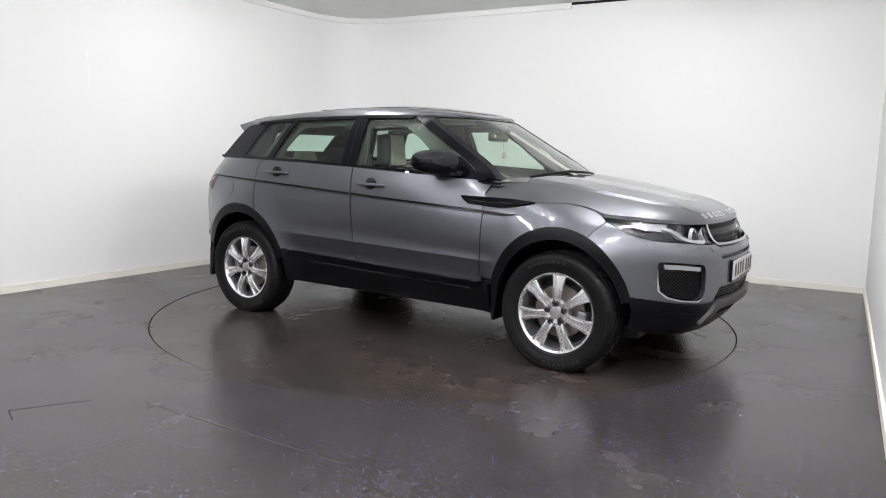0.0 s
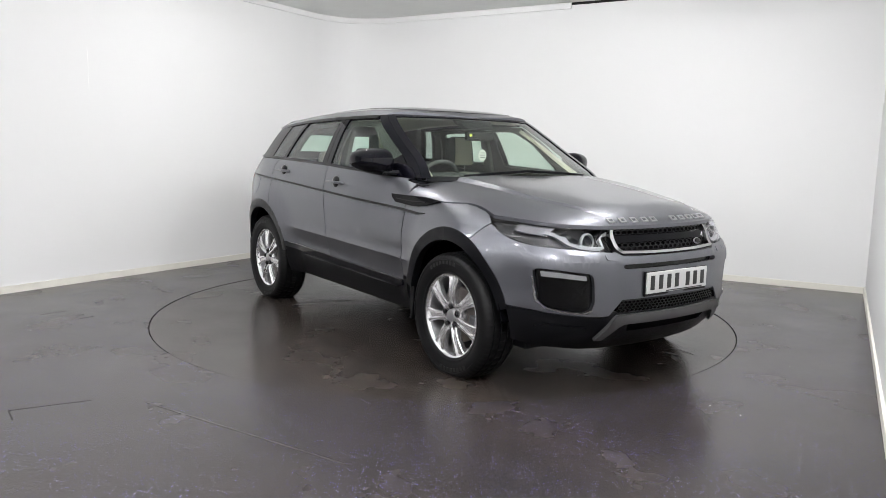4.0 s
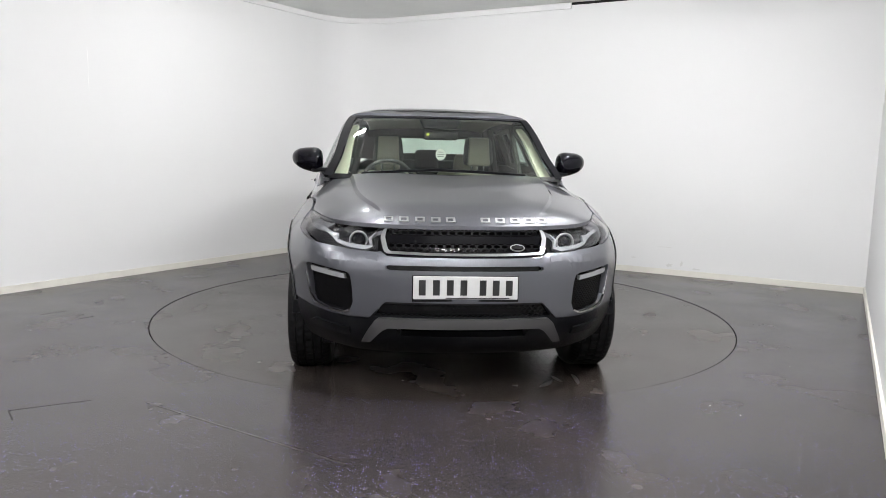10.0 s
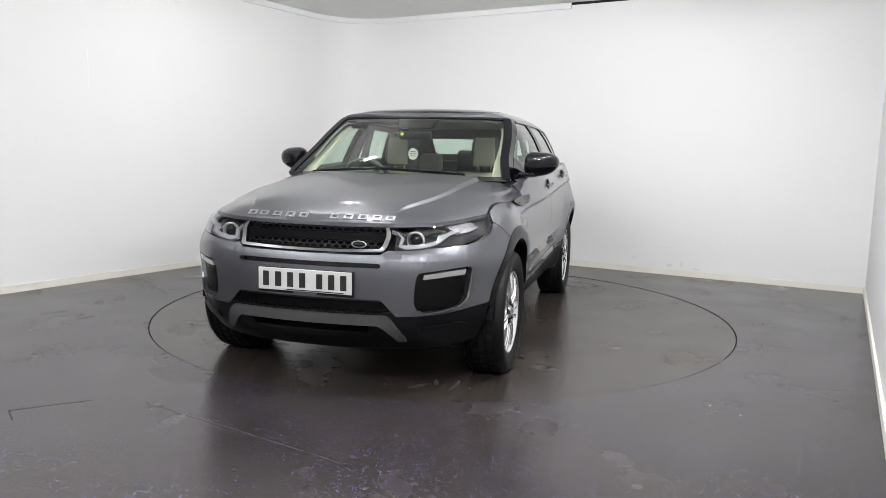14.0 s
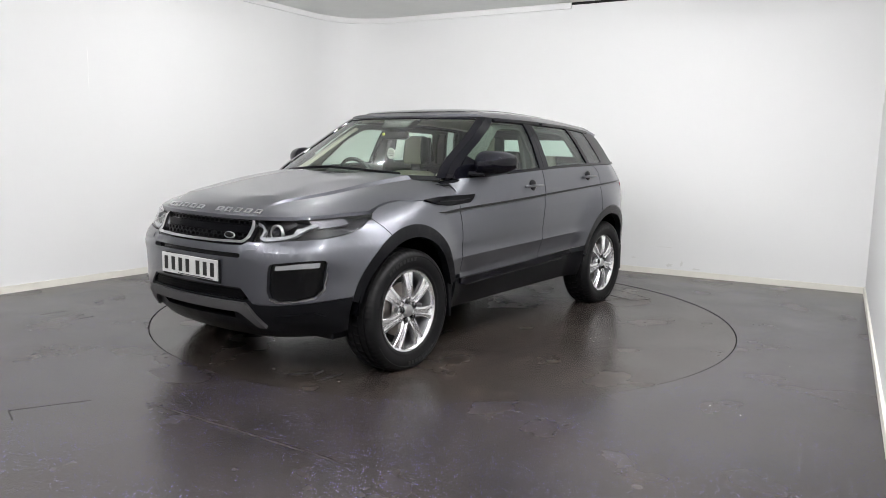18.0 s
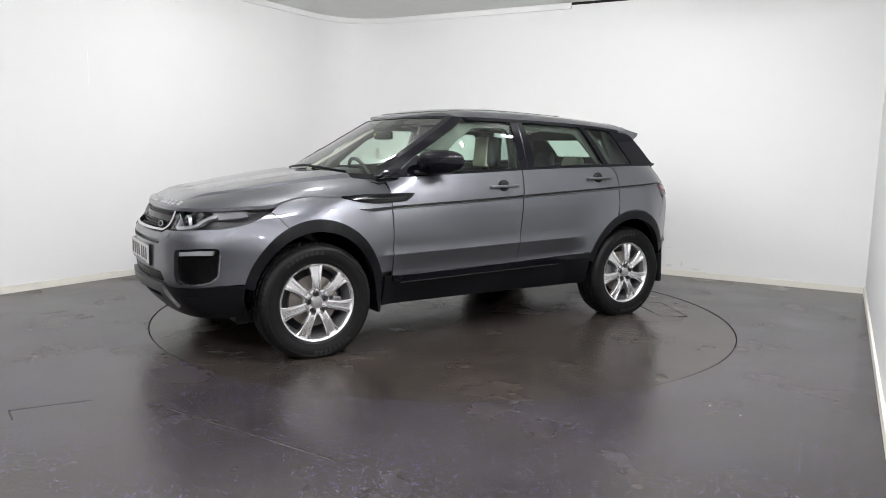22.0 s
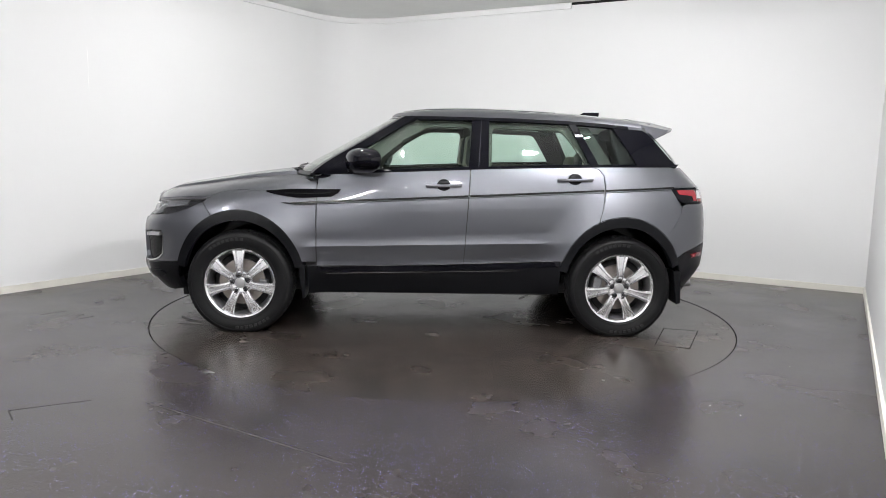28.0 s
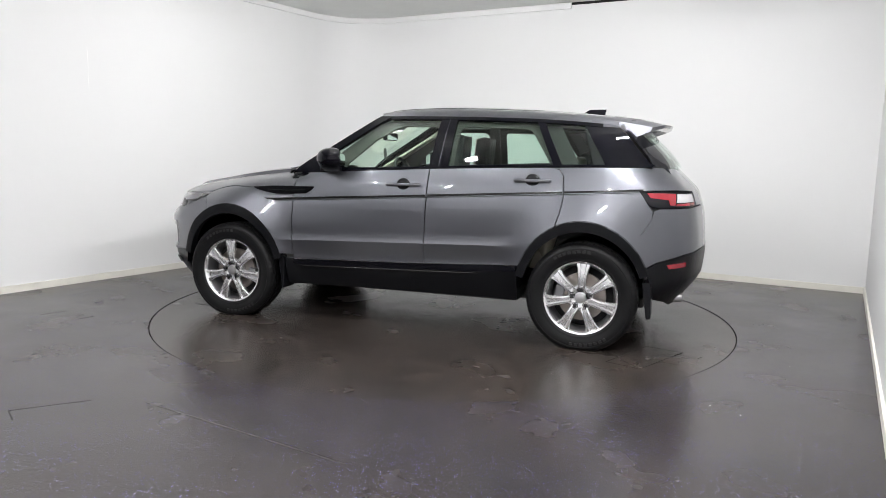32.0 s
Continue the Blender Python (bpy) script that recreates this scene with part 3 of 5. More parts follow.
def curve(points, per=6, closed=False):
    """Points on a smooth curve through the given ones."""
    out, n = [], len(points)
    for i in range(n if closed else n - 1):
        p = [points[(i + k) % n if closed else max(0, min(n - 1, i + k))] for k in (-1, 0, 1, 2)]
        for j in range(per):
            t = j / per
            out.append(tuple(0.5 * (2 * p[1][c] + (p[2][c] - p[0][c]) * t + (2 * p[0][c] - 5 * p[1][c] + 4 * p[2][c] - p[3][c]) * t * t
                                    + (3 * p[1][c] - p[0][c] - 3 * p[2][c] + p[3][c]) * t ** 3) for c in range(len(p[1]))))
    if not closed:
        out.append(tuple(points[-1]))
    return out


IN_X, IN_Z = 0.397, 0.436          # its inner edge
for s, left in ((1, "left"), (-1, "right")):
    def S(points):
        return side(points, s)
    cuts = swage_cuts(s)
    # front wing: behind and above the wheel, under the bonnet's edge
    wing = [(0.806, 0.505)] + [(0.808, 0.96), (0.90, 0.945), (1.02, 0.955), (1.157, 0.985)] + [(1.25, 0.986), (1.34, 0.989), (1.42, 0.979), (1.50, 0.959), (1.545, 0.940), (1.59, 0.905), (1.55, 0.86), (1.515, 0.815)] + arc(AX_F, HUB_Z, ARCH_X, 65, 162, 26, ARCH_Z)
    panel("front_wing", S(wing), body, PAINT, CAR, cuts=cuts, du=0.045, dv=0.04)
    # front door
    fd = [(0.80, 0.478), (0.80, 1.105), (0.60, 1.115), (0.40, 1.128), (0.0, 1.148), (-0.2545, 1.162), (-0.2455, 0.985), (-0.223, 0.52), (-0.217, 0.50)]
    panel("front_door", S(fd), body, PAINT, CAR, cuts=cuts)
    # rear door, its hind edge over the arch
    rd = [(-0.225, 0.50), (-0.254, 0.985), (-0.263, 1.162), (-0.70, 1.180), (-1.10, 1.192), (-1.150, 1.180), (-1.183, 1.14), (-1.192, 1.06), (-1.190, 0.985), (-1.175, 0.90), (-1.155, 0.842)] + arc(AX_R, HUB_Z, ARCH_X, 66, 22, 12, ARCH_Z)
    panel("rear_door", S(rd), body, PAINT, CAR, cuts=cuts)
    # rear quarter
    rq = [(-1.108, 1.193), (-1.30, 1.198), (-1.70, 1.205), (-1.80, 1.203), (-1.90, 1.12), (-1.96, 1.068), (-1.66, 1.064), (-1.735, 0.955), (-1.755, 0.93), (-1.75, 0.88), (-1.70, 0.80)] + arc(AX_R, HUB_Z, ARCH_X, 133, 68, 16, ARCH_Z) + [(-1.163, 0.845), (-1.180, 0.90), (-1.196, 0.985), (-1.198, 1.06), (-1.189, 1.142), (-1.156, 1.184)]
    panel("rear_quarter", S(rq), body, PAINT, CAR, cuts=cuts)
    # sill cladding
    sill = [(0.86, 0.27), (0.86, 0.472), (0.0, 0.496), (-0.90, 0.540), (-0.90, 0.29)]
    panel("sill", S(sill), body, CLAD, CAR, off=-0.004)


# ---- bonnet, nose, lamps ----
shut_z = spline([(0.81, 1.012), (1.0, 1.006), (1.157, 0.992), (1.25, 0.993), (1.34, 0.995), (1.42, 0.986), (1.50, 0.966), (1.56, 0.945), (1.62, 0.940), (1.70, 0.936), (1.88, 0.922), (2.1, 0.907)])


def bisect(f, a, b):
    for _ in range(40):
        m = (a + b) / 2
        a, b = (m, b) if f(m) > 0 else (a, m)
    return (a + b) / 2


def hood_outline():
    edge = []
    for k in range(27):
        x = 0.807 + k * (1.84 - 0.807) / 26
        edge.append((x, bisect(lambda y: hood(x, y).z - shut_z(x), 0.3, 0.92)))
    y1 = edge[-1][1]
    for k in range(1, 19):
        y = y1 * (1 - k / 18)
        edge.append((bisect(lambda x: hood(x, y).z - shut_z(x), 1.5, 2.12), y))
    rear = [(wind(y, 1.122).x + 0.055, y) for y in (0.0, 0.2, 0.4, 0.55, 0.66)]
    half = rear + [(0.812, 0.77)] + edge
    return half + [(x, -y) for x, y in half[::-1][1:-1]]


ridge_cuts = []
for sg in (1, -1):
    for w in (0.545, 0.597, 0.617, 0.66):
        ridge_cuts.append(((1.0, sg * w), (0.0, 1.0)))


def hood_spread(x, q, off=0.0):
    return hood(x, q * ridge_y(x) / 0.60, off)


panel("bonnet", [(x, y * 0.60 / ridge_y(x)) for x, y in hood_outline()], hood_spread, PAINT, CAR, du=0.035, dv=0.035, cuts=ridge_cuts, step=0.03, depth=0.02)


# the maker's word on the nose: plain bright blocks, one a character
for k, y in enumerate((-0.385, -0.308, -0.226, -0.146, -0.070, 0.108, 0.184, 0.262, 0.336, 0.405)):
    xb = bisect(lambda x: hood(x, y).z - 0.922, 1.8, 2.12)
    a, b = hood(xb, y), hood(xb - 0.035, y)
    top = (b - a).length - 0.005
    bm = bmesh.new()
    for y0, y1, z0, z1 in ((-0.024, -0.014, 0.003, top), (0.014, 0.024, 0.003, top), (-0.014, 0.014, 0.003, 0.011), (-0.014, 0.014, top - 0.008, top)):
        r = bmesh.ops.create_cube(bm, size=1)
        for v in r["verts"]:
            v.co = Vector((0.003 * (1 if v.co.x > 0 else -1), y0 if v.co.y < 0 else y1, z0 if v.co.z < 0 else z1))
    m = Matrix.Translation(a + Vector((0.002, 0, 0.002))) @ Matrix.Rotation(-math.atan2(a.x - b.x, b.z - a.z), 4, "Y")
    bmesh.ops.transform(bm, matrix=m, verts=bm.verts)
    part("badge_block", bm, SATIN, CAR, "bright metal frame in a row across the nose" if k == 0 else "")

HEAD = [(0.456, 0.783), (0.56, 0.788), (0.65, 0.798)]
HEAD_SIDE = [(1.87, 0.813), (1.78, 0.832), (1.70, 0.858), (1.62, 0.898), (1.555, 0.939)]
HEAD_TOP = [(1.62, 0.936), (1.70, 0.932), (1.78, 0.927), (1.88, 0.918)]
HEAD_TOP_F = [(0.70, 0.908), (0.60, 0.900), (0.51, 0.893), (0.452, 0.888)]


def head_poly(s):
    return front(HEAD, s) + side(HEAD_SIDE, s) + side(HEAD_TOP, s) + front(HEAD_TOP_F, s)


def ribbon(points, w):
    """The outline of a band of width w along the points."""
    left, right = [], []
    for i, (a, b) in enumerate(points):
        (c, d), (e, f) = points[max(0, i - 1)], points[min(len(points) - 1, i + 1)]
        n = math.hypot(e - c, f - d)
        p, q = -(f - d) / n * w / 2, (e - c) / n * w / 2
        left.append((a + p, b + q))
        right.append((a - p, b - q))
    return left + right[::-1]


# painted front bumper skin
half = [(0.0, 0.755), (0.30, 0.756), (0.395, 0.759), (0.432, 0.780)]
top_l = front(half) + front([(y, z - 0.006) for y, z in HEAD]) + side([(x, z - 0.006) for x, z in HEAD_SIDE[:-1]], 1) + side([(1.5935, 0.9005), (1.5535, 0.8585), (1.5185, 0.8135)], 1)
arch_l = side([p for p in arc(AX_F, HUB_Z, ARCH_X, 64, 16, 12, ARCH_Z)], 1)
low_l = front([(0.80, 0.468), (0.70, 0.455), (0.60, 0.448), (0.50, 0.447), (0.415, 0.530), (0.0, 0.530)])
half_l = top_l + arch_l + low_l
bumper = half_l[:-1] + [low_l[-1]] + [(-a, b) for a, b in half_l[1:-1]][::-1]
FOG = [(0.829, 0.680), (0.822, 0.694), (0.805, 0.697), (0.74, 0.691), (0.615, 0.675), (0.597, 0.668), (0.589, 0.65), (0.586, 0.62), (0.584, 0.52), (0.60, 0.480), (0.64, 0.462), (0.73, 0.470), (0.795, 0.490), (0.823, 0.53)]
SLOT = [(-0.392, 0.716), (0.392, 0.716), (0.405, 0.710), (0.405, 0.698), (0.392, 0.692), (-0.392, 0.692), (-0.405, 0.698), (-0.405, 0.710)]
panel("front_bumper", bumper, body, PAINT, CAR, holes=[front(FOG), front(FOG, -1), front(SLOT)], du=0.035, dv=0.035, depth=0.035)
panel("bumper_slot", front([(y * 1.01, z + (0.004 if z > 0.704 else -0.004)) for y, z in SLOT]), body, MESHBLACK, CAR, off=-0.03)

# black lower bumper, skid bar, lower grille
low = front([(0.0, 0.535), (0.43, 0.535), (0.51, 0.442), (0.60, 0.443), (0.70, 0.450), (0.80, 0.463)]) + side([p for p in arc(AX_F, HUB_Z, ARCH_X, 15, 9, 2, ARCH_Z)], 1) + side([(1.74, 0.29)], 1) + front([(0.80, 0.258), (0.60, 0.238), (0.40, 0.232), (0.0, 0.232)])
low = low + [(-a, b) for a, b in low[1:-1]][::-1]
LOWGRILLE = [(-0.43, 0.520), (0.43, 0.520), (0.475, 0.460), (-0.475, 0.460)]
LOWSLOT = [(-0.36, 0.388), (0.36, 0.388), (0.345, 0.345), (-0.345, 0.345)]
panel("lower_bumper", low, body, CLAD, CAR, holes=[front(LOWGRILLE), front(LOWSLOT)], off=-0.006, du=0.05, dv=0.04, depth=0.04)
skid_half = [(0.45, 0.450), (0.478, 0.428), (0.562, 0.316), (0.515, 0.316), (0.435, 0.388), (0.405, 0.402)]
SKIDP = skid_half + [(-y, z) for y, z in skid_half[::-1]]
panel("skid_bar", front(SKIDP), body, SKID, CAR, off=0.016, depth=0.03, label="satin grey skid bar")
panel("lower_slot", front([(y * 1.02, z + (0.01 if z > 0.37 else -0.01)) for y, z in LOWSLOT]), body, MESHBLACK, CAR, off=-0.045)
panel("lower_backing", front([(y * 1.02, z + (0.008 if z > 0.49 else -0.008)) for y, z in LOWGRILLE]), body, MESHBLACK, CAR, off=-0.045)
for s in (1, -1):
    brow = [(0.62, 0.385), (0.80, 0.405), (0.83, 0.385), (0.78, 0.35), (0.62, 0.345)]
    panel("bumper_pocket", front(brow, s), body, CLAD, CAR, off=0.004, depth=0.012)
    guard = box_bm(1.64, 1.78, 0.50, 0.74, 0.225, 0.30, 0.008)
    bmesh.ops.transform(guard, matrix=Matrix.Diagonal((1, s, 1, 1)), verts=guard.verts)
    bmesh.ops.recalc_face_normals(guard, faces=guard.faces[:])
    part("air_deflector", guard, CLAD, CAR)


def honeycomb(region, surf, cell, off, thick=0.004, rows_flat=0.62):
    """Hexagonal webs over a region (y0, y1, z0, z1 or a test) of a surface, as one mesh."""
    y0, y1, z0, z1, inside = region
    bm = bmesh.new()
    dz = cell * rows_flat
    nrow = max(1, int((z1 - z0) / (dz * 0.75)))
    for r in range(nrow + 1):
        zc = z0 + r * (z1 - z0) / max(1, nrow)
        n = int((y1 - y0) / cell)
        for c in range(n + 1):
            yc = y0 + (c + (0.5 if r % 2 else 0)) * cell
            if not inside(yc, zc):
                continue
            ring_o, ring_i = [], []
            for k in range(6):
                a = math.radians(60 * k + 30)
                for ring, f, d in ((ring_o, 1.0, 0.0), (ring_i, 0.74, 0.0)):
                    ring.append((yc + math.cos(a) * cell * 0.577 * f, zc + math.sin(a) * dz * 0.5 * f))
            vo = [bm.verts.new(surf(a, b, off)) for a, b in ring_o]
            vi = [bm.verts.new(surf(a, b, off)) for a, b in ring_i]
            vd = [bm.verts.new(surf(a, b, off - 0.014)) for a, b in ring_i]
            for k in range(6):
                j = (k + 1) % 6
                bm.faces.new((vo[k], vo[j], vi[j], vi[k]))
                bm.faces.new((vi[k], vi[j], vd[j], vd[k]))
    bmesh.ops.recalc_face_normals(bm, faces=bm.faces[:])
    return bm


def nose(y, z, off=0.0):
    return body((1 if y >= 0 else -1) * front_u(abs(y)), z, off)


# upper grille: backing, two honeycomb bands, a black bar, a bright surround
GR = [(-0.43, 0.905), (0.43, 0.905), (0.425, 0.84), (0.408, 0.792), (0.38, 0.776), (0.0, 0.770), (-0.38, 0.776), (-0.408, 0.792), (-0.425, 0.84)]
panel("grille_backing", front(GR), body, MESHBLACK, CAR, off=-0.05, depth=0.0, du=0.1, dv=0.05)


def in_grille(y, z):
    return abs(y) < 0.408 - max(0, 0.84 - z) * 0.40


def upright(z0):
    """The nose's plan at one height, standing straight up."""
    def surf(y, z, off=0.0):
        p = nose(y, z0, off)
        return Vector((p.x + 0.25 * (z0 - z), p.y, z))
    return surf


part("grille_mesh", honeycomb((-0.40, 0.40, 0.870, 0.893, in_grille), upright(0.882), 0.042, -0.012), GRILLE, CAR, "black honeycomb grille")
part("grille_mesh", honeycomb((-0.40, 0.40, 0.788, 0.808, in_grille), upright(0.798), 0.042, -0.012), GRILLE, CAR)
panel("grille_bar", [(-0.408, 0.857), (0.408, 0.857), (0.398, 0.820), (-0.398, 0.820)], upright(0.838), VENTBLACK, CAR, off=-0.010, depth=0.03)
panel("grille_lip", front([(-0.40, 0.772), (0.40, 0.772), (0.41, 0.753), (-0.41, 0.753)]), body, GLOSSBLACK, CAR, off=-0.004, depth=0.03)
sur_half = [(0.20, 0.763), (0.395, 0.768), (0.412, 0.776), (0.421, 0.793), (0.434, 0.845), (0.438, 0.888)]
ins_half = [(0.20, 0.775), (0.380, 0.780), (0.391, 0.787), (0.397, 0.799), (0.410, 0.846), (0.414, 0.888)]
sur = [(-y, z) for y, z in sur_half[::-1]] + [(0.0, 0.762)] + sur_half
ins = [(-y, z) for y, z in ins_half[::-1]] + [(0.0, 0.774)] + ins_half
panel("grille_surround", front(sur + ins[::-1]), body, BRIGHT, CAR, off=0.006, depth=0.03, du=0.03, dv=0.03, label="bright silver grille surround")
bm = bmesh.new()
bmesh.ops.create_uvsphere(bm, u_segments=24, v_segments=10, radius=1.0)
bmesh.ops.transform(bm, matrix=Matrix.Translation(nose(0.272, 0.800, 0.006)) @ Matrix.Rotation(math.radians(-14), 4, "Y") @ Matrix.Rotation(math.radians(8), 4, "Z") @ Matrix.Diagonal((0.007, 0.040, 0.019, 1)), verts=bm.verts)
badge = part("oval_badge", bm, SATIN, CAR, "small oval silver badge on the grille", smooth=True)
bm = bmesh.new()
bmesh.ops.create_uvsphere(bm, u_segments=24, v_segments=10, radius=1.0)
bmesh.ops.transform(bm, matrix=Matrix.Translation(nose(0.272, 0.800, 0.009)) @ Matrix.Rotation(math.radians(-14), 4, "Y") @ Matrix.Rotation(math.radians(8), 4, "Z") @ Matrix.Diagonal((0.0075, 0.034, 0.0145, 1)), verts=bm.verts)
part("badge_field", bm, MESHBLACK, badge, smooth=True)
part("lower_mesh", honeycomb((-0.43, 0.43, 0.468, 0.512, lambda y, z: abs(y) < 0.425 + (0.51 - z) * 0.7), nose, 0.030, -0.012), MESHBLACK, CAR)

# number plate with plain bars for its characters
plate = part("number_plate", box_bm(2.176, 2.186, -0.262, 0.262, 0.553, 0.668, 0.003, 2), WHITEPLATE, CAR, "white number plate")
for y in (0.205, 0.135, 0.066, -0.002, -0.098, -0.164, -0.230):
    yy = -y - 0.012
    part("character_bar", box_bm(2.1855, 2.1875, yy - 0.017, yy + 0.017, 0.573, 0.650), INK, plate)
part("plate_line", box_bm(2.1855, 2.187, -0.10, 0.22, 0.557, 0.562), INK, plate)
part("plate_holder", box_bm(2.165, 2.177, -0.268, 0.268, 0.538, 0.672, 0.003), CLAD, CAR)

for s in (1, -1):
    # headlamp: black housing behind a clear lens, light guide, projector
    hp = head_poly(s)
    lamp = panel("headlamp", hp, body, LAMPDARK, CAR, off=-0.045, depth=0.0, du=0.04, dv=0.03, label="swept-back headlamp with clear lens")

    def F(points):
        return front(points, s)
    panel("lens", hp, body, LENS, lamp, off=0.0, depth=0.012, du=0.04, dv=0.03)
    guide = ribbon([(0.506, 0.884), (0.494, 0.842), (0.482, 0.806), (0.515, 0.800), (0.56, 0.803), (0.62, 0.810), (0.665, 0.824), (0.695, 0.846), (0.725, 0.868), (0.765, 0.882)], 0.017)
    panel("light_guide", F(guide), body, DRL, lamp, off=-0.010, depth=0.02, du=0.05, dv=0.03, label="white L-shaped light guide")
    pc = nose(s * 0.575, 0.848, -0.030)
    bm = bmesh.new()
    ringp = [(0.046, -0.012), (0.048, 0.004), (0.045, 0.009), (0.040, 0.006), (0.036, -0.006)]
    rows_ = []
    for k in range(36):
        a = k * math.tau / 36
        rows_.append([bm.verts.new((pc.x + h, pc.y + r * math.cos(a), pc.z + r * math.sin(a))) for r, h in ringp])
    for k in range(36):
        p, q = rows_[k], rows_[(k + 1) % 36]
        for n in range(4):
            bm.faces.new((p[n], p[n + 1], q[n + 1], q[n]))
    bmesh.ops.recalc_face_normals(bm, faces=bm.faces[:])
    proj = part("projector_ring", bm, SATIN, lamp, smooth=True)
    bm = bmesh.new()
    bmesh.ops.create_uvsphere(bm, u_segments=24, v_segments=12, radius=0.031)
    bmesh.ops.transform(bm, matrix=Matrix.Translation(pc - Vector((0.004, 0, 0))), verts=bm.verts)
    part("projector", bm, GLOSSBLACK, lamp, smooth=True)
    for a0, a1 in ((1.90, 1.72),):
        f = lambda x: 0.925 - 0.10 * max(0.0, x - 1.62)
        panel("reflector", side([(a0, 0.917), (a1, 0.927), (a1, f(a1) - 0.014), (a0, f(a0) - 0.034)], s), body, LAMPREFL, lamp, off=-0.026, depth=0.01, du=0.03, dv=0.02)
    # fog pocket, its lattice, lamp bar and bright rim
    fog = panel("fog_pocket", front([(0.69 + (y - 0.69) * 1.03, 0.58 + (z - 0.58) * 1.03) for y, z in FOG], s), body, MESHBLACK, CAR, off=-0.032, depth=0.0, du=0.06, dv=0.06, label="black fog lamp pocket")

    def fog_surf(y, z, off=0.0):
        return nose(s * y, z, off)
    part("lattice", honeycomb((0.61, 0.81, 0.49, 0.645, lambda y, z: 0.602 < y < 0.812 and z > 0.478 + max(0, 0.66 - y) * 0.3), fog_surf, 0.019, -0.024, rows_flat=0.7), MESHBLACK, fog)
    panel("fog_lamp", front([(0.808, 0.682), (0.74, 0.677), (0.625, 0.661), (0.622, 0.637), (0.74, 0.650), (0.806, 0.655)], s), body, CLEARLENS, fog, off=-0.006, depth=0.022, label="slim clear fog lamp")
    rim = [(0.833, 0.655), (0.832, 0.59), (0.828, 0.53), (0.798, 0.487), (0.73, 0.467), (0.64, 0.459), (0.598, 0.477)]
    rim_in = [(0.604, 0.484), (0.643, 0.468), (0.73, 0.476), (0.792, 0.496), (0.821, 0.53), (0.827, 0.59), (0.829, 0.655)]
    panel("pocket_rim", front(rim + rim_in, s), body, BRIGHT, fog, off=0.003, depth=0.01)
    panel("washer_cap", front([(0.440, 0.762), (0.508, 0.766), (0.503, 0.742), (0.445, 0.736)], s), body, PAINT, CAR, off=0.004, depth=0.006)


# ---- glass house, roof ----
def pillar_y(z):
    y = 0.7
    for _ in range(12):
        y = cabin_half(wind(y, z).x, z)
    return y


WZ0, WZ1 = 1.105, 1.536
rows = [WZ0 + k * (WZ1 - WZ0) / 12 for k in range(13)]
frit = 0.046
scr = [(pillar_y(z) - frit, z) for z in rows]
panel("windscreen", scr + [(-y, z) for y, z in scr[::-1]], wind, SCREEN, CAR, du=0.06, dv=0.04, depth=0.0, off=-0.004, label="clear green-tinted windscreen")
panel("screen_header", [(-0.625, 1.536), (0.625, 1.536), (0.62, 1.519), (0.30, 1.524), (-0.30, 1.524), (-0.62, 1.519)], wind, GLOSSBLACK, CAR, off=0.0, depth=0.008, label="black band along the windscreen's top")
foot = [(y * k, z) for k in (1, -1) for y, z in [(pillar_y(1.112) - 0.02, 1.100), (0.6, 1.100), (0.3, 1.105), (0.05, 1.108)][::k]]
foot_top = [(y * k, z + 0.022) for k in (-1, 1) for y, z in [(pillar_y(1.112) - 0.03, 1.105), (0.6, 1.105), (0.3, 1.110), (0.05, 1.113)][::-k]]
panel("screen_foot", foot + foot_top, wind, CLAD, CAR, off=0.0, depth=0.008, label="black band along the windscreen's foot")
panel("cowl", [(x, y) for y, x in [(-0.80, 0.76), (-0.60, 0.90), (-0.3, 0.99), (0, 1.01), (0.3, 0.99), (0.60, 0.90), (0.80, 0.76), (0.80, 0.86), (0.62, 1.01), (0.3, 1.11), (0, 1.13), (-0.3, 1.11), (-0.62, 1.01), (-0.80, 0.86)]],
      lambda x, y, off=0.0: Vector((x, y, 1.100 - 0.02 * (abs(y) / 0.7) ** 2 + off)), CLAD, CAR, depth=0.03)


def roof_outline():
    pts = []
    for k in range(24):
        x = -1.50 + k * (wind(roof_half(0.18), WZ1).x + 1.50) / 23
        pts.append((x, roof_half(x)))
    ye = pts[-1][1]
    for k in range(1, 13):
        y = ye * (1 - k / 12)
        pts.append((wind(y, WZ1).x, y))
    return pts + [(x, -y) for x, y in pts[::-1][1:]]


panel("roof", roof_outline(), roof, PAINT, CAR, du=0.07, dv=0.035, depth=0.02)
panel("glass_roof", [(0.17, -0.50), (0.235, -0.3), (0.245, 0.0), (0.235, 0.3), (0.17, 0.50), (-0.9, 0.50), (-0.95, 0.0), (-0.9, -0.50)], roof, GLOSSBLACK, CAR, off=0.002, depth=0.004, label="dark glass roof panel")
panel("headliner", [(0.17, -0.56), (0.21, -0.3), (0.21, 0.3), (0.17, 0.56), (-1.52, 0.54), (-1.52, -0.54)], roof, HEADLINER, CAR, off=-0.055, depth=0.015)

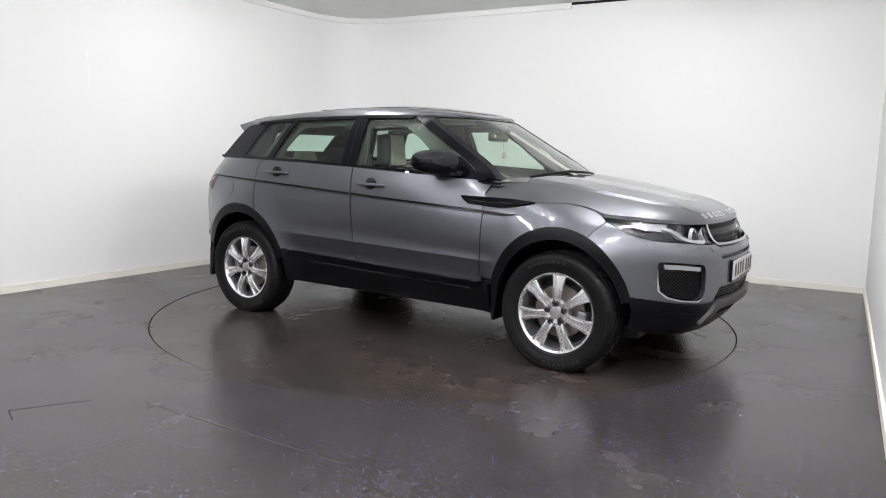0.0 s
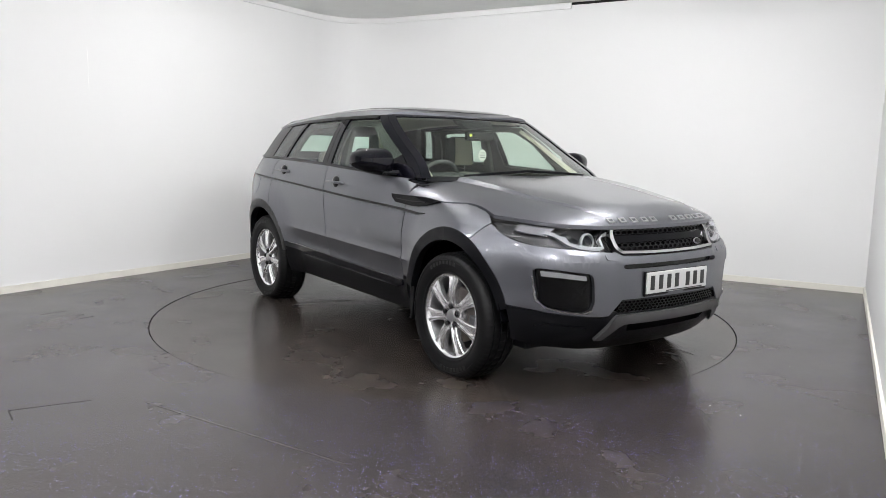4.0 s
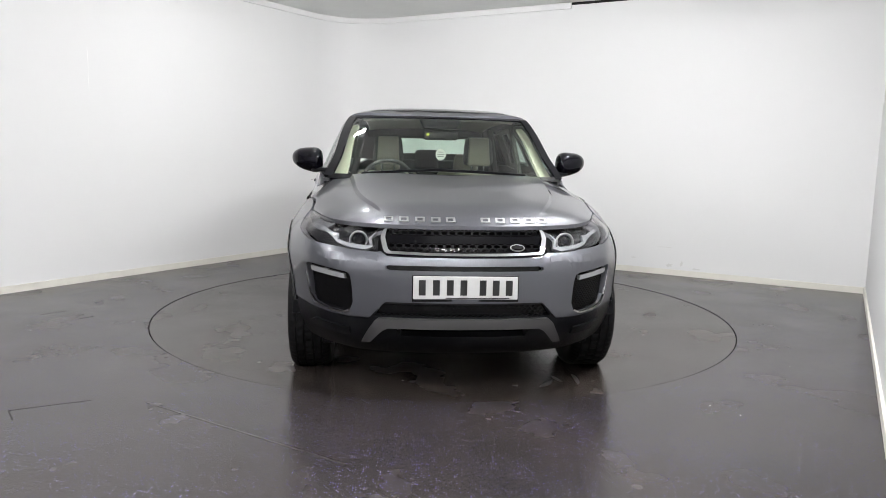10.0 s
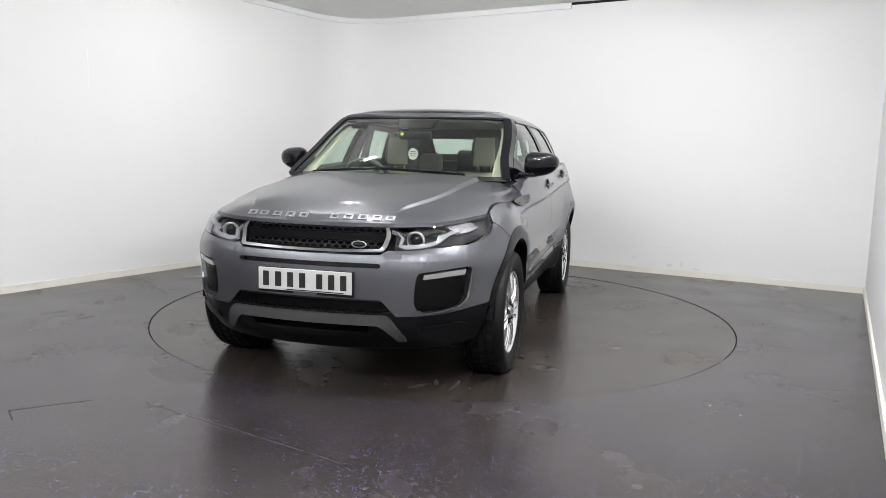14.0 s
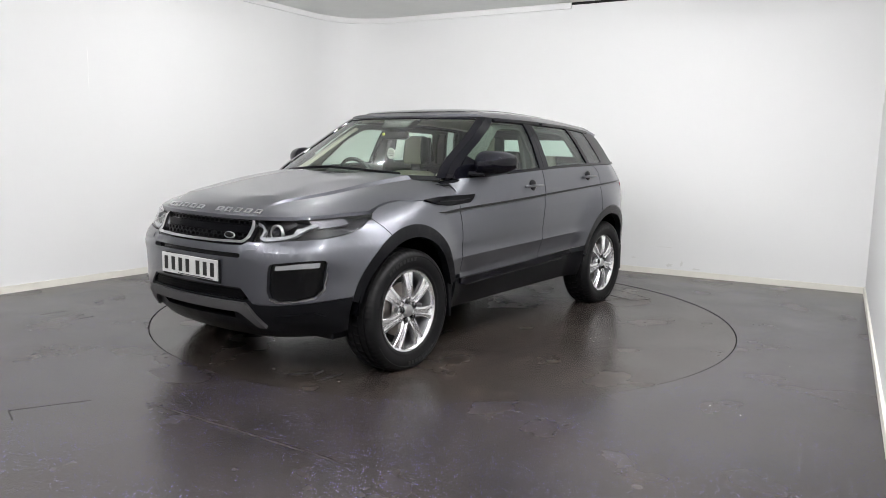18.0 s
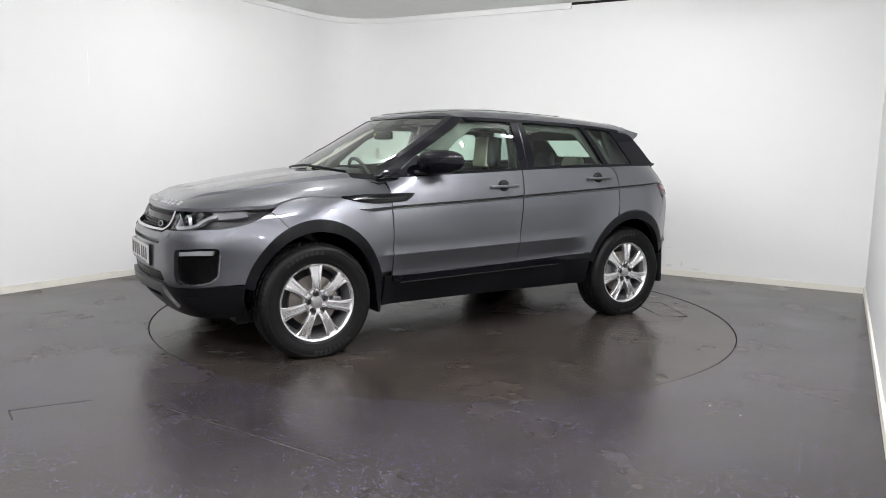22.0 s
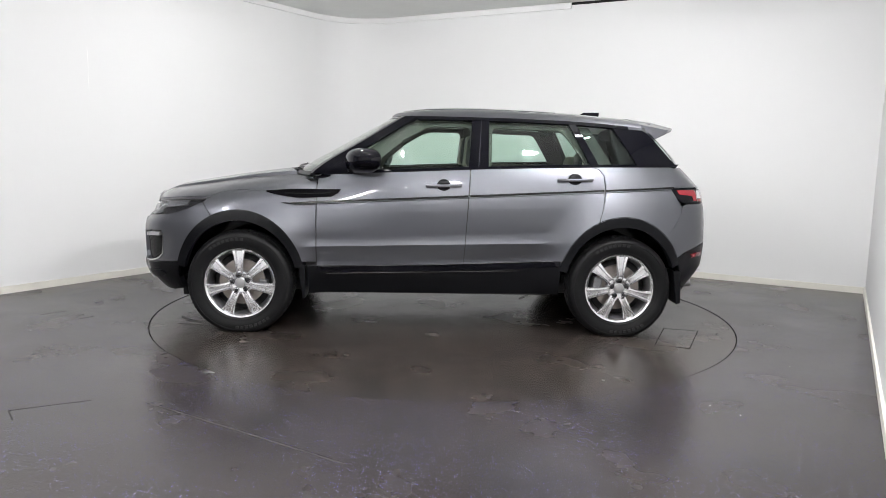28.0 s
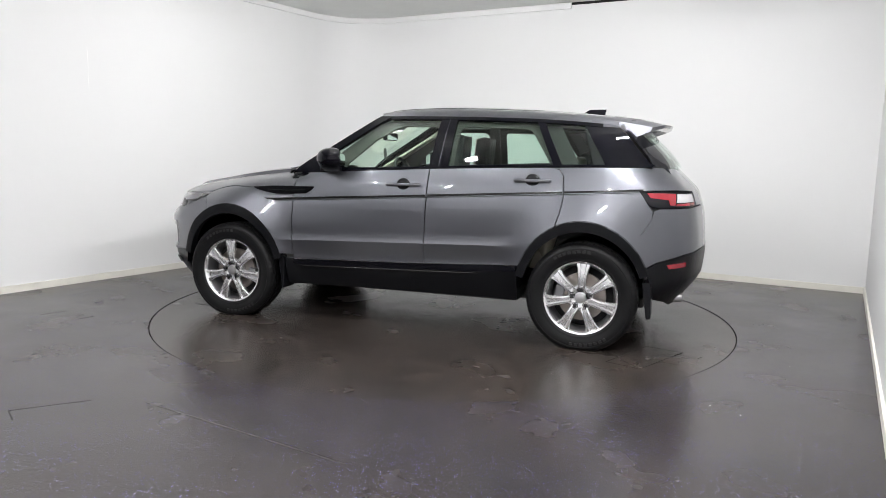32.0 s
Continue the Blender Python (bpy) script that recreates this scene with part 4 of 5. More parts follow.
for s in (1, -1):
    def C(x, z, off=0.0):
        return cabin_side(x, z, off, s)
    rz = [1.115 + k * (1.530 - 1.115) / 12 for k in range(13)]
    lead = [(wind(pillar_y(z), z).x, z) for z in rz]
    hind = [(x - 0.102 + 0.012 * k / 12, z) for k, (x, z) in enumerate(lead)]
    a = panel("a_pillar", lead + hind[::-1], C, GLOSSBLACK, CAR, depth=0.03, off=0.002, du=0.04, dv=0.03, label="gloss black windscreen pillar")
    edge = [(s * pillar_y(z), z) for z in rz]
    panel("pillar_cover", edge + [(y - s * (frit + 0.006), z) for y, z in edge[::-1]], wind, GLOSSBLACK, a, off=0.002, depth=0.02)
    trim = [(s * (pillar_y(z) - 0.006), z) for z in rz[2:]]
    panel("pillar_trim", trim + [(y - s * (0.085 - 0.04 * k / 10), z) for k, (y, z) in list(enumerate(trim))[::-1]], wind, PALETRIM, a, off=-0.075, depth=0.02, label="cream inner pillar trim")
    foot_bm = extrude_bm([(0.69, 0.70), (0.79, 0.66), (0.865, 0.70), (0.845, 0.765), (0.78, 0.808), (0.69, 0.825)], 1.03, 1.104, 0.012)
    for v in foot_bm.verts:
        if v.co.z > 1.08:
            v.co.z -= 0.035 * smooth(0.78, 0.95, v.co.x)
    bmesh.ops.transform(foot_bm, matrix=Matrix.Diagonal((1, s, 1, 1)), verts=foot_bm.verts)
    bmesh.ops.recalc_face_normals(foot_bm, faces=foot_bm.faces[:])
    part("pillar_foot", foot_bm, GLOSSBLACK, a)
    top = lambda x: roof_edge(x) - 0.003
    panel("upper_frame", [(x, top(x)) for x in (0.13, 0.0, -0.3, -0.6, -0.95, -1.2, -1.40)] + [(x, top(x) - 0.022) for x in (-1.40, -1.2, -0.95, -0.6, -0.3, 0.0, 0.10)], C, GLOSSBLACK, CAR, off=0.003, depth=0.02)
    belt = [(0.66, 1.112), (0.40, 1.127), (0.0, 1.148), (-0.35, 1.165), (-0.8, 1.184), (-1.2, 1.195), (-1.73, 1.205)]
    panel("belt_strip", belt + [(x - (0.0 if k else 0.02), z + 0.018) for k, (x, z) in enumerate(belt[::-1])], C, GLOSSBLACK, CAR, off=0.006, depth=0.03, du=0.08, label="gloss black strip under the windows")
    fg = [(0.575, 1.133), (0.0, 1.163), (-0.265, 1.176), (-0.29, top(-0.29) - 0.02), (0.0, top(0) - 0.02), (0.10, top(0.10) - 0.022)] + [(x + 0.003, z) for x, z in hind[::-1] if 1.135 < z < 1.495]
    panel("mirror_sail", [(0.78, 1.106), (0.36, 1.129), (0.36, 1.147), (0.43, 1.160), (0.485, 1.225), (0.55, 1.256), (0.66, 1.18)], C, GLOSSBLACK, CAR, off=0.004, depth=0.02, label="gloss black mirror corner piece")
    panel("front_window", fg, C, GLASS, CAR, off=-0.006, depth=0.0, du=0.1, dv=0.06, label="clear green-tinted side glass")
    panel("b_pillar", [(-0.245, 1.172), (-0.275, top(-0.27) - 0.018), (-0.395, top(-0.39) - 0.018), (-0.385, 1.178)], C, GLOSSBLACK, CAR, off=0.001, depth=0.03, label="gloss black door pillar")
    panel("pillar_seam", [(-0.312, 1.172), (-0.338, top(-0.33) - 0.016), (-0.344, top(-0.33) - 0.016), (-0.318, 1.172)], C, NUTSTEEL, CAR, off=0.0025, depth=0.004)
    rg = [(-0.375, 1.178), (-0.385, top(-0.38) - 0.02), (-0.93, top(-0.93) - 0.022), (-0.975, top(-0.97) - 0.024), (-1.118, 1.21), (-1.124, 1.192)]
    panel("rear_window", rg, C, PRIVACY, CAR, off=-0.006, depth=0.0, du=0.1, dv=0.06, label="green-tinted rear door glass")
    panel("c_pillar", [(-0.962, top(-0.96) - 0.018), (-1.112, 1.196), (-1.168, 1.200), (-1.015, top(-1.01) - 0.018)], C, GLOSSBLACK, CAR, off=0.001, depth=0.03, label="gloss black rear pillar")
    qg = [(-1.010, top(-1.0) - 0.02), (-1.172, 1.205), (-1.435, 1.212), (-1.45, 1.225), (-1.29, top(-1.29) - 0.022)]
    panel("quarter_window", qg, C, QUARTER, CAR, off=-0.004, depth=0.0, du=0.1, dv=0.06, label="small fixed rear side glass")
    panel("d_pillar", [(-1.285, top(-1.28) - 0.02), (-1.445, 1.212), (-1.735, 1.214), (-1.70, 1.25), (-1.555, 1.42), (-1.50, top(-1.50) - 0.012), (-1.40, top(-1.40) - 0.018)], C, GLOSSBLACK, CAR, off=0.0, depth=0.03, label="gloss black rear quarter pillar")
    lining = [(0.62, 1.10), (-0.3, 1.13), (-1.15, 1.16), (-1.30, 1.18), (-1.12, top(-1.12) - 0.006), (-0.6, top(-0.6) - 0.004), (0.0, top(0) - 0.004), (0.16, top(0.16) - 0.012), (0.34, 1.40), (0.54, 1.25)]
    hole_f = [(0.44, 1.155), (0.0, 1.175), (-0.235, 1.185), (-0.25, 1.20), (-0.265, 1.455), (-0.25, 1.48), (-0.22, 1.488), (0.0, 1.487), (0.06, 1.472), (0.22, 1.376), (0.43, 1.20)]
    hole_r = [(-0.405, 1.195), (-0.41, 1.21), (-0.42, 1.460), (-0.435, 1.48), (-0.47, 1.487), (-0.89, 1.475), (-0.925, 1.460), (-0.95, 1.43), (-1.085, 1.225), (-1.08, 1.212), (-1.05, 1.208)]
    panel("window_lining", lining, C, LINING, CAR, holes=[hole_f, hole_r], off=-0.045, depth=0.012, du=0.15, dv=0.1)
    panel("inner_cpillar", [(-0.98, 1.49), (-1.12, 1.2), (-1.24, 1.2), (-1.08, 1.49)], C, LINING, CAR, off=-0.06, depth=0.02)

    # arch trims
    for ax, name, a0, a1 in ((AX_F, "front", 13, 166), (AX_R, "rear", 14, 160)):
        o = arc(ax, HUB_Z, ARCH_X + 0.006, a0, a1, 36, ARCH_Z + 0.006)
        i = arc(ax, HUB_Z, IN_X, a1, a0, 36, IN_Z)
        panel("arch_trim", side(o + i, s), body, CLAD, CAR, off=0.006 if ax > 0 else 0.001, depth=0.05, du=0.05, dv=0.05, label="black plastic wheel arch trim")
    # mud flaps
    for x0, z0, tall in ((0.925, 0.235, 0.25), (-1.725, 0.235, 0.24)):
        flap = [(x0 + 0.01, z0 + tall), (x0 - 0.045, z0 + tall), (x0 - 0.055 if x0 < 0 else x0 - 0.04, z0 + 0.01), (x0 - 0.025, z0)]
        bm = bmesh.new()
        vs = [[bm.verts.new((x, s * yy, z)) for x, z in flap] for yy in (0.74, 0.90)]
        for k in range(4):
            bm.faces.new((vs[0][k], vs[0][(k + 1) % 4], vs[1][(k + 1) % 4], vs[1][k]))
        bm.faces.new(vs[0])
        bm.faces.new(vs[1][::-1])
        bmesh.ops.recalc_face_normals(bm, faces=bm.faces[:])
        bmesh.ops.bevel(bm, geom=bm.edges[:], offset=0.004, segments=1, affect="EDGES")
        part("mud_flap", bm, CLAD, CAR)
    # sill strips: gloss black rubbing strip along the doors' feet, its highlights painted as bright lines
    panel("sill_strip", side([(0.80, 0.470), (0.0, 0.493), (-0.90, 0.535), (-0.90, 0.500), (-0.60, 0.474), (0.0, 0.450), (0.70, 0.428), (0.80, 0.440)], s), body, GLOSSBLACK, CAR, off=0.010, depth=0.02, label="gloss black strip along the sill")
    panel("upper_glint", side([(0.79, 0.476), (0.0, 0.4985), (-0.85, 0.5375), (-0.85, 0.533), (0.0, 0.494), (0.79, 0.4715)], s), body, SILLGLINT, CAR, off=0.013, depth=0.012, label="thin bright line painting a highlight along the sill")
    panel("glint_strip", side([(0.74, 0.428), (0.0, 0.448), (-0.62, 0.466), (-0.62, 0.4615), (0.0, 0.4435), (0.74, 0.4235)], s), body, SILLGLINT, CAR, off=0.014, depth=0.012, label="thin bright line painting a highlight along the sill")
    panel("glint_strip", side([(0.80, 0.477), (0.0, 0.499), (-0.55, 0.516), (-0.55, 0.5125), (0.0, 0.4955), (0.80, 0.4735)], s), body, NUTSTEEL, CAR, off=0.008, depth=0.008)
    # vent blade on wing and door
    vent = panel("wing_vent", side([(1.150, 0.986), (1.05, 0.962), (0.95, 0.947), (0.88, 0.946), (0.70, 0.958), (0.655, 0.985), (0.635, 1.008), (0.80, 1.004), (1.0, 0.998)], s), body, VENTBLACK, CAR, off=0.011, depth=0.02, du=0.03, dv=0.02, label="black side vent blade")
    panel("vent_rib", side([(1.02, 0.976), (0.86, 0.975), (0.70, 0.984), (0.70, 0.978), (0.86, 0.969), (1.02, 0.970)], s), body, MESHBLACK, vent, off=0.014, depth=0.006)
    # raised black wedge, painted shade of the crease where it runs onto the wing
    panel("swage_shade_wing", side([(1.045, 0.914), (0.98, 0.913), (0.80, swage_z(0.80) + 0.001), (0.79, swage_z(0.79) - 0.013), (0.95, 0.902), (1.01, 0.905)], s), body, MESHBLACK, CAR, off=0.004, depth=0.008)

    # black strips paint the shade that the swage crease throws on the flank
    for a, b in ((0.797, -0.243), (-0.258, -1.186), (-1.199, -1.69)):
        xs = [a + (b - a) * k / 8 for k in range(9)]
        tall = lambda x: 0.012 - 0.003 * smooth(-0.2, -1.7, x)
        panel("swage_shade", side([(x, swage_z(x) + 0.002) for x in xs] + [(x, swage_z(x) - tall(x)) for x in xs[::-1]], s), body, MESHBLACK, CAR, off=0.0025, depth=0.006, du=0.05, dv=0.1, label="slim black strip painting the shade under the flank crease")

    # door handles: bar, bowl
    for hx, hz in ((-0.075, 1.048), (-0.985, 1.103)):
        base = body(s * side_u(-hx), hz)
        bm = bmesh.new()
        bmesh.ops.create_uvsphere(bm, u_segments=24, v_segments=12, radius=1)
        bmesh.ops.transform(bm, matrix=Matrix.Translation(base - Vector((0, s * 0.004, -0.004))) @ Matrix.Diagonal((0.050, 0.020, 0.044, 1)), verts=bm.verts)
        handle = part("door_handle", bm, CLAD, CAR, "grey pull handle over a dark bowl", smooth=True)
        bar = box_bm(-0.125, 0.125, -0.009, 0.009, -0.014, 0.014, 0.008, 3)
        for v in bar.verts:
            v.co.y -= 0.028 * (v.co.x / 0.125) ** 4 * 0.9
            v.co.z *= 1 - 0.35 * abs(v.co.x / 0.125) ** 3
        bmesh.ops.transform(bar, matrix=Matrix.Translation(base + Vector((0, s * 0.034, 0.002))) @ Matrix.Diagonal((1, s, 1, 1)) @ Matrix.Rotation(math.radians(1.5), 4, "Y"), verts=bar.verts)
        bmesh.ops.recalc_face_normals(bar, faces=bar.faces[:])
        part("grip", bar, PAINT, handle, smooth=True)
        line = box_bm(-0.115, 0.115, 0.008, 0.0105, -0.004, -0.001)
        bmesh.ops.transform(line, matrix=Matrix.Translation(base + Vector((0, s * 0.034, 0.002))) @ Matrix.Diagonal((1, s, 1, 1)), verts=line.verts)
        part("grip_line", line, SKID, handle)

    # mirror: shaped shell, arm, glass
    bm = bmesh.new()
    bmesh.ops.create_uvsphere(bm, u_segments=32, v_segments=20, radius=1)
    for v in bm.verts:
        x, y, z = v.co
        k = lambda t, e: math.copysign(abs(t) ** e, t)
        x, y, z = k(x, 0.85), k(y, 0.75), k(z, 0.85)
        if y < 0:
            y = -abs(y) ** 0.6
        x = x * 0.118 if x > 0 else max(x * 0.12, -0.068)
        v.co = (x - 0.05 * y, y * 0.112, z * 0.082 * (1 - 0.20 * y) + 0.010 * y)
    m = Matrix.Translation((0.465, s * 0.945, 1.212)) @ Matrix.Diagonal((1, s, 1, 1))
    bmesh.ops.transform(bm, matrix=m, verts=bm.verts)
    bmesh.ops.recalc_face_normals(bm, faces=bm.faces[:])
    mirror = part("door_mirror", bm, GLOSSBLACK, CAR, "gloss black door mirror", smooth=True)
    gl = box_bm(0.391, 0.397, 0.868, 1.024, 1.165, 1.256, 0.002)
    for v in gl.verts:
        v.co.x -= 0.06 * (v.co.y - 0.945)
    bmesh.ops.transform(gl, matrix=Matrix.Diagonal((1, s, 1, 1)), verts=gl.verts)
    bmesh.ops.recalc_face_normals(gl, faces=gl.faces[:])
    part("mirror_glass", gl, MIRROR, mirror)
    arm = box_bm(0.42, 0.58, 0.78, 0.91, 1.128, 1.156, 0.012, 3)
    for v in arm.verts:
        v.co.x += 0.05 * (0.90 - v.co.y) / 0.1 * 0.5
    bmesh.ops.transform(arm, matrix=Matrix.Diagonal((1, s, 1, 1)), verts=arm.verts)
    bmesh.ops.recalc_face_normals(arm, faces=arm.faces[:])
    part("mirror_arm", arm, CLAD, mirror)

    # inner skin of the body, seen through gaps and windows
    skin = [(0.86, 0.30), (0.86, 0.80)] + arc(AX_F, HUB_Z, 0.46, 150, 40, 16, 0.51)[1:] + [(1.70, 0.80), (1.70, 0.88), (1.5, 0.93), (1.2, 0.95), (0.80, 1.09), (0.4, 1.11), (-0.3, 1.145), (-1.2, 1.18), (-1.70, 1.19), (-1.80, 1.0), (-1.75, 0.78)] + arc(AX_R, HUB_Z, 0.46, 140, 25, 16, 0.51) + [(-0.86, 0.45), (-0.86, 0.30)]
    panel("inner_skin", side(skin, s), body, DARKTRIM, CAR, off=-0.05, depth=0.012, du=0.12, dv=0.12)
    # door cards with a cream panel
    panel("door_card", side([(0.70, 0.62), (0.70, 1.06), (-0.20, 1.10), (-0.20, 0.62)], s), body, DARKTRIM, CAR, off=-0.075, depth=0.012, du=0.15, dv=0.15)
    panel("door_card", side([(-0.33, 0.62), (-0.33, 1.11), (-1.05, 1.14), (-1.0, 0.80), (-0.85, 0.62)], s), body, DARKTRIM, CAR, off=-0.075, depth=0.012, du=0.15, dv=0.15)
    for ax in (AX_F, AX_R):
        bm = bmesh.new()
        pts = arc(ax, HUB_Z, 0.416, 4, 176, 30, 0.454)
        va = [bm.verts.new((x, s * 0.90, z)) for x, z in pts]
        vb = [bm.verts.new((x, s * 0.56, z)) for x, z in pts]
        for k in range(len(pts) - 1):
            bm.faces.new((va[k], va[k + 1], vb[k + 1], vb[k]))
        bm.faces.new(vb)
        part("wheel_liner", bm, VENTBLACK, CAR, smooth=False)

part("underbody", box_bm(-1.72, 1.95, -0.56, 0.56, 0.24, 0.32, 0.02), DARKTRIM, CAR)
part("floor_pan", box_bm(-0.88, 0.88, -0.76, 0.76, 0.26, 0.36, 0.02), DARKTRIM, CAR)
part("engine_bay", box_bm(0.92, 1.95, -0.55, 0.55, 0.31, 0.86, 0.03), DARKTRIM, CAR)

# fuel flap on the right hind quarter
flap = side(arc(-1.50, 0.965, 0.083, 0, 340, 20), -1)
panel("fuel_flap", flap, body, PAINT, CAR, off=0.003, depth=0.008, du=0.04, dv=0.04)

# wipers
for y0, y1, za, zb in ((-0.55, 0.0, 1.126, 1.160), (-0.08, 0.52, 1.157, 1.130)):
    pts = []
    for k in range(13):
        t = k / 12
        y = y0 + (y1 - y0) * t
        pts.append(wind(y, za + (zb - za) * t, 0.010 + 0.005 * math.sin(math.pi * t)))
    bm = bmesh.new()
    rings = []
    for i, p in enumerate(pts):
        d = (pts[min(i + 1, 12)] - pts[max(i - 1, 0)]).normalized()
        up = Vector((0.5, 0, 0.86))
        sd = d.cross(up).normalized()
        w = 0.008 if 0 < i < 12 else 0.004
        rings.append([bm.verts.new(p + up * a * 0.007 + sd * b * w) for a, b in ((-1, -1), (-1, 1), (1, 0.3), (1, -0.3))])
    for r, q in zip(rings, rings[1:]):
        for k in range(4):
            bm.faces.new((r[k], q[k], q[(k + 1) % 4], r[(k + 1) % 4]))
    bm.faces.new(rings[0])
    bm.faces.new(rings[-1][::-1])
    bmesh.ops.recalc_face_normals(bm, faces=bm.faces[:])
    wiper = part("wiper", bm, CLAD, CAR, "black wiper lying along the windscreen's foot")
    arm = box_bm(-0.008, 0.008, -0.16, 0.16, -0.006, 0.005, 0.003)
    mid = wind((y0 + y1) / 2 + 0.10, 1.118, 0.016)
    bmesh.ops.transform(arm, matrix=Matrix.Translation(mid) @ Matrix.Rotation(math.radians(-8), 4, "Z"), verts=arm.verts)
    part("wiper_arm", arm, CLAD, wiper)

# ---- tail ----
def rear(points, s=1):
    return [((1 if y >= 0 else -1) * s * rear_u(abs(y)), z) for y, z in points]


for s in (1, -1):
    tl = side([(-1.665, 1.060), (-1.70, 1.01), (-1.74, 0.965), (-1.80, 0.955)], s) + rear([(0.70, 0.955), (0.56, 0.965), (0.56, 1.045)], s) + side([(-1.86, 1.055)], s)
    tail = panel("tail_lamp", tl, body, GLOSSBLACK, CAR, off=0.001, depth=0.02, du=0.04, dv=0.03, label="wrap-round tail lamp in red and clear plastic")
    panel("red_lens", side([(-1.712, 1.047), (-1.735, 1.017), (-1.80, 1.010), (-1.845, 1.004), (-1.855, 0.972), (-1.885, 0.970), (-1.885, 1.043), (-1.82, 1.046)], s), body, REDLENS, tail, off=0.004, depth=0.008, du=0.04, dv=0.02)
    panel("clear_lens", side([(-1.893, 1.041), (-1.893, 0.986)], s) + rear([(0.60, 0.989), (0.60, 1.036)], s), body, CLEARWHITE, tail, off=0.006, depth=0.008, du=0.04, dv=0.02)
    panel("lower_lens", side([(-1.893, 0.981), (-1.893, 0.966)], s) + rear([(0.60, 0.969), (0.60, 0.984)], s), body, REDLENS, tail, off=0.005, depth=0.008, du=0.04, dv=0.02)
half = side([(-1.70, 0.792), (-1.752, 0.88), (-1.762, 0.935), (-1.80, 0.948)], 1) + rear([(0.70, 0.948), (0.55, 0.955), (0.0, 0.955)])
low_h = rear([(0.0, 0.68), (0.5, 0.675), (0.75, 0.655)]) + side([(-1.80, 0.610)], 1) + side(arc(AX_R, HUB_Z, ARCH_X, 154, 131, 8, ARCH_Z), 1)


for s in (1, -1):
    panel("rear_bumper", [(s * a, b) for a, b in half + low_h], body, PAINT, CAR, du=0.06, dv=0.05)
    lb = side(arc(AX_R, HUB_Z, ARCH_X, 155, 168, 4, ARCH_Z), s) + side([(-1.78, 0.36), (-1.85, 0.33)], s) + rear([(0.70, 0.30), (0.0, 0.30), (0.0, 0.674), (0.5, 0.669), (0.75, 0.649)], s) + side([(-1.80, 0.604)], s)
    panel("rear_valance", lb, body, CLAD, CAR, off=0.002, du=0.06, dv=0.05)
    panel("rear_reflector", rear([(0.845, 0.592), (0.74, 0.602), (0.74, 0.572), (0.835, 0.563)], s), body, REDLENS, CAR, off=0.008, depth=0.01, label="red bumper reflector")
    panel("tailgate", rear([(0.0, 0.965), (0.53, 0.965), (0.53, 1.055), (0.74, 1.062), (0.70, 1.15), (0.62, 1.20), (0.0, 1.20)], s), body, PAINT, CAR, du=0.06, dv=0.04)
    bm = bmesh.new()
    bmesh.ops.create_cone(bm, cap_ends=False, segments=24, radius1=0.034, radius2=0.034, depth=0.13)
    bmesh.ops.transform(bm, matrix=Matrix.Translation((-1.90, s * 0.55, 0.335)) @ Matrix.Rotation(math.radians(97), 4, "Y"), verts=bm.verts)
    part("exhaust_tip", bm, SATIN, CAR, "bright exhaust tip", smooth=True)
bz = [1.20 + k * 0.25 / 8 for k in range(9)]
bw = [(cabin_w(z) * cabin_taper(back_x(z) + 0.1) - 0.02, z) for z in bz]
panel("rear_screen", bw + [(-y, z) for y, z in bw[::-1]], back_glass, PRIVACY, CAR, off=0.0, depth=0.0, du=0.1, dv=0.06, label="tinted rear screen")
panel("screen_lining", [(y + 0.015, z) for y, z in bw] + [(-y - 0.015, z) for y, z in bw[::-1]], back_glass, LINING, CAR, holes=[[(-0.46, 1.262), (-0.49, 1.285), (-0.485, 1.415), (-0.46, 1.436), (0.46, 1.436), (0.485, 1.415), (0.49, 1.285), (0.46, 1.262)]], off=-0.035, depth=0.012, du=0.2, dv=0.1)
for s in (1, -1):
    panel("screen_border", [(s * y, z) for y, z in bw] + [(s * 0.50, z) for y, z in bw[::-1]], back_glass, GLOSSBLACK, CAR, off=0.003, depth=0.006, du=0.06, dv=0.06, label="black band along the rear screen's edge")
# spoiler: a wing lofted across the roof's hind edge, its ends turned down to the pillars
bm = bmesh.new()
prev = None
for k in range(-20, 21):
    e = abs(k / 20)
    y = k / 20 * 0.635
    end = smooth(0.74, 0.97, e)
    top0 = roof(-1.47 + 0.02 * e ** 2, y, 0.003)
    tip = Vector((-1.832 + 0.07 * e ** 2 + 0.045 * end, y * (1 - 0.04 * end), 1.497 - 0.014 * e ** 2 - 0.012 * end))
    low = tip + Vector((0.008 + 0.012 * end, 0, -0.020 - 0.010 * end))
    under = Vector((-1.72 + 0.115 * end, y * (1 + 0.005 * end), 1.466 - 0.066 * end))
    root = Vector((-1.55 + 0.02 * end, y * (1 + 0.03 * end), 1.462 - 0.012 * end))
    mid = top0.lerp(tip, 0.5) + Vector((0, 0, 0.009 - 0.008 * end))
    ring = [bm.verts.new(p) for p in (top0, mid, tip, low, under, root)]
    if prev:
        for j in range(6):
            f = bm.faces.new((prev[j], ring[j], ring[(j + 1) % 6], prev[(j + 1) % 6]))
            f.smooth = True
    else:
        bm.faces.new(ring)
    prev = ring
bm.faces.new(prev[::-1])
bmesh.ops.recalc_face_normals(bm, faces=bm.faces[:])
for e in bm.edges:
    if len(e.link_faces) == 2 and e.calc_face_angle(0) > 0.4:
        e.smooth = False
part("spoiler", bm, PAINT, CAR, "grey roof spoiler")
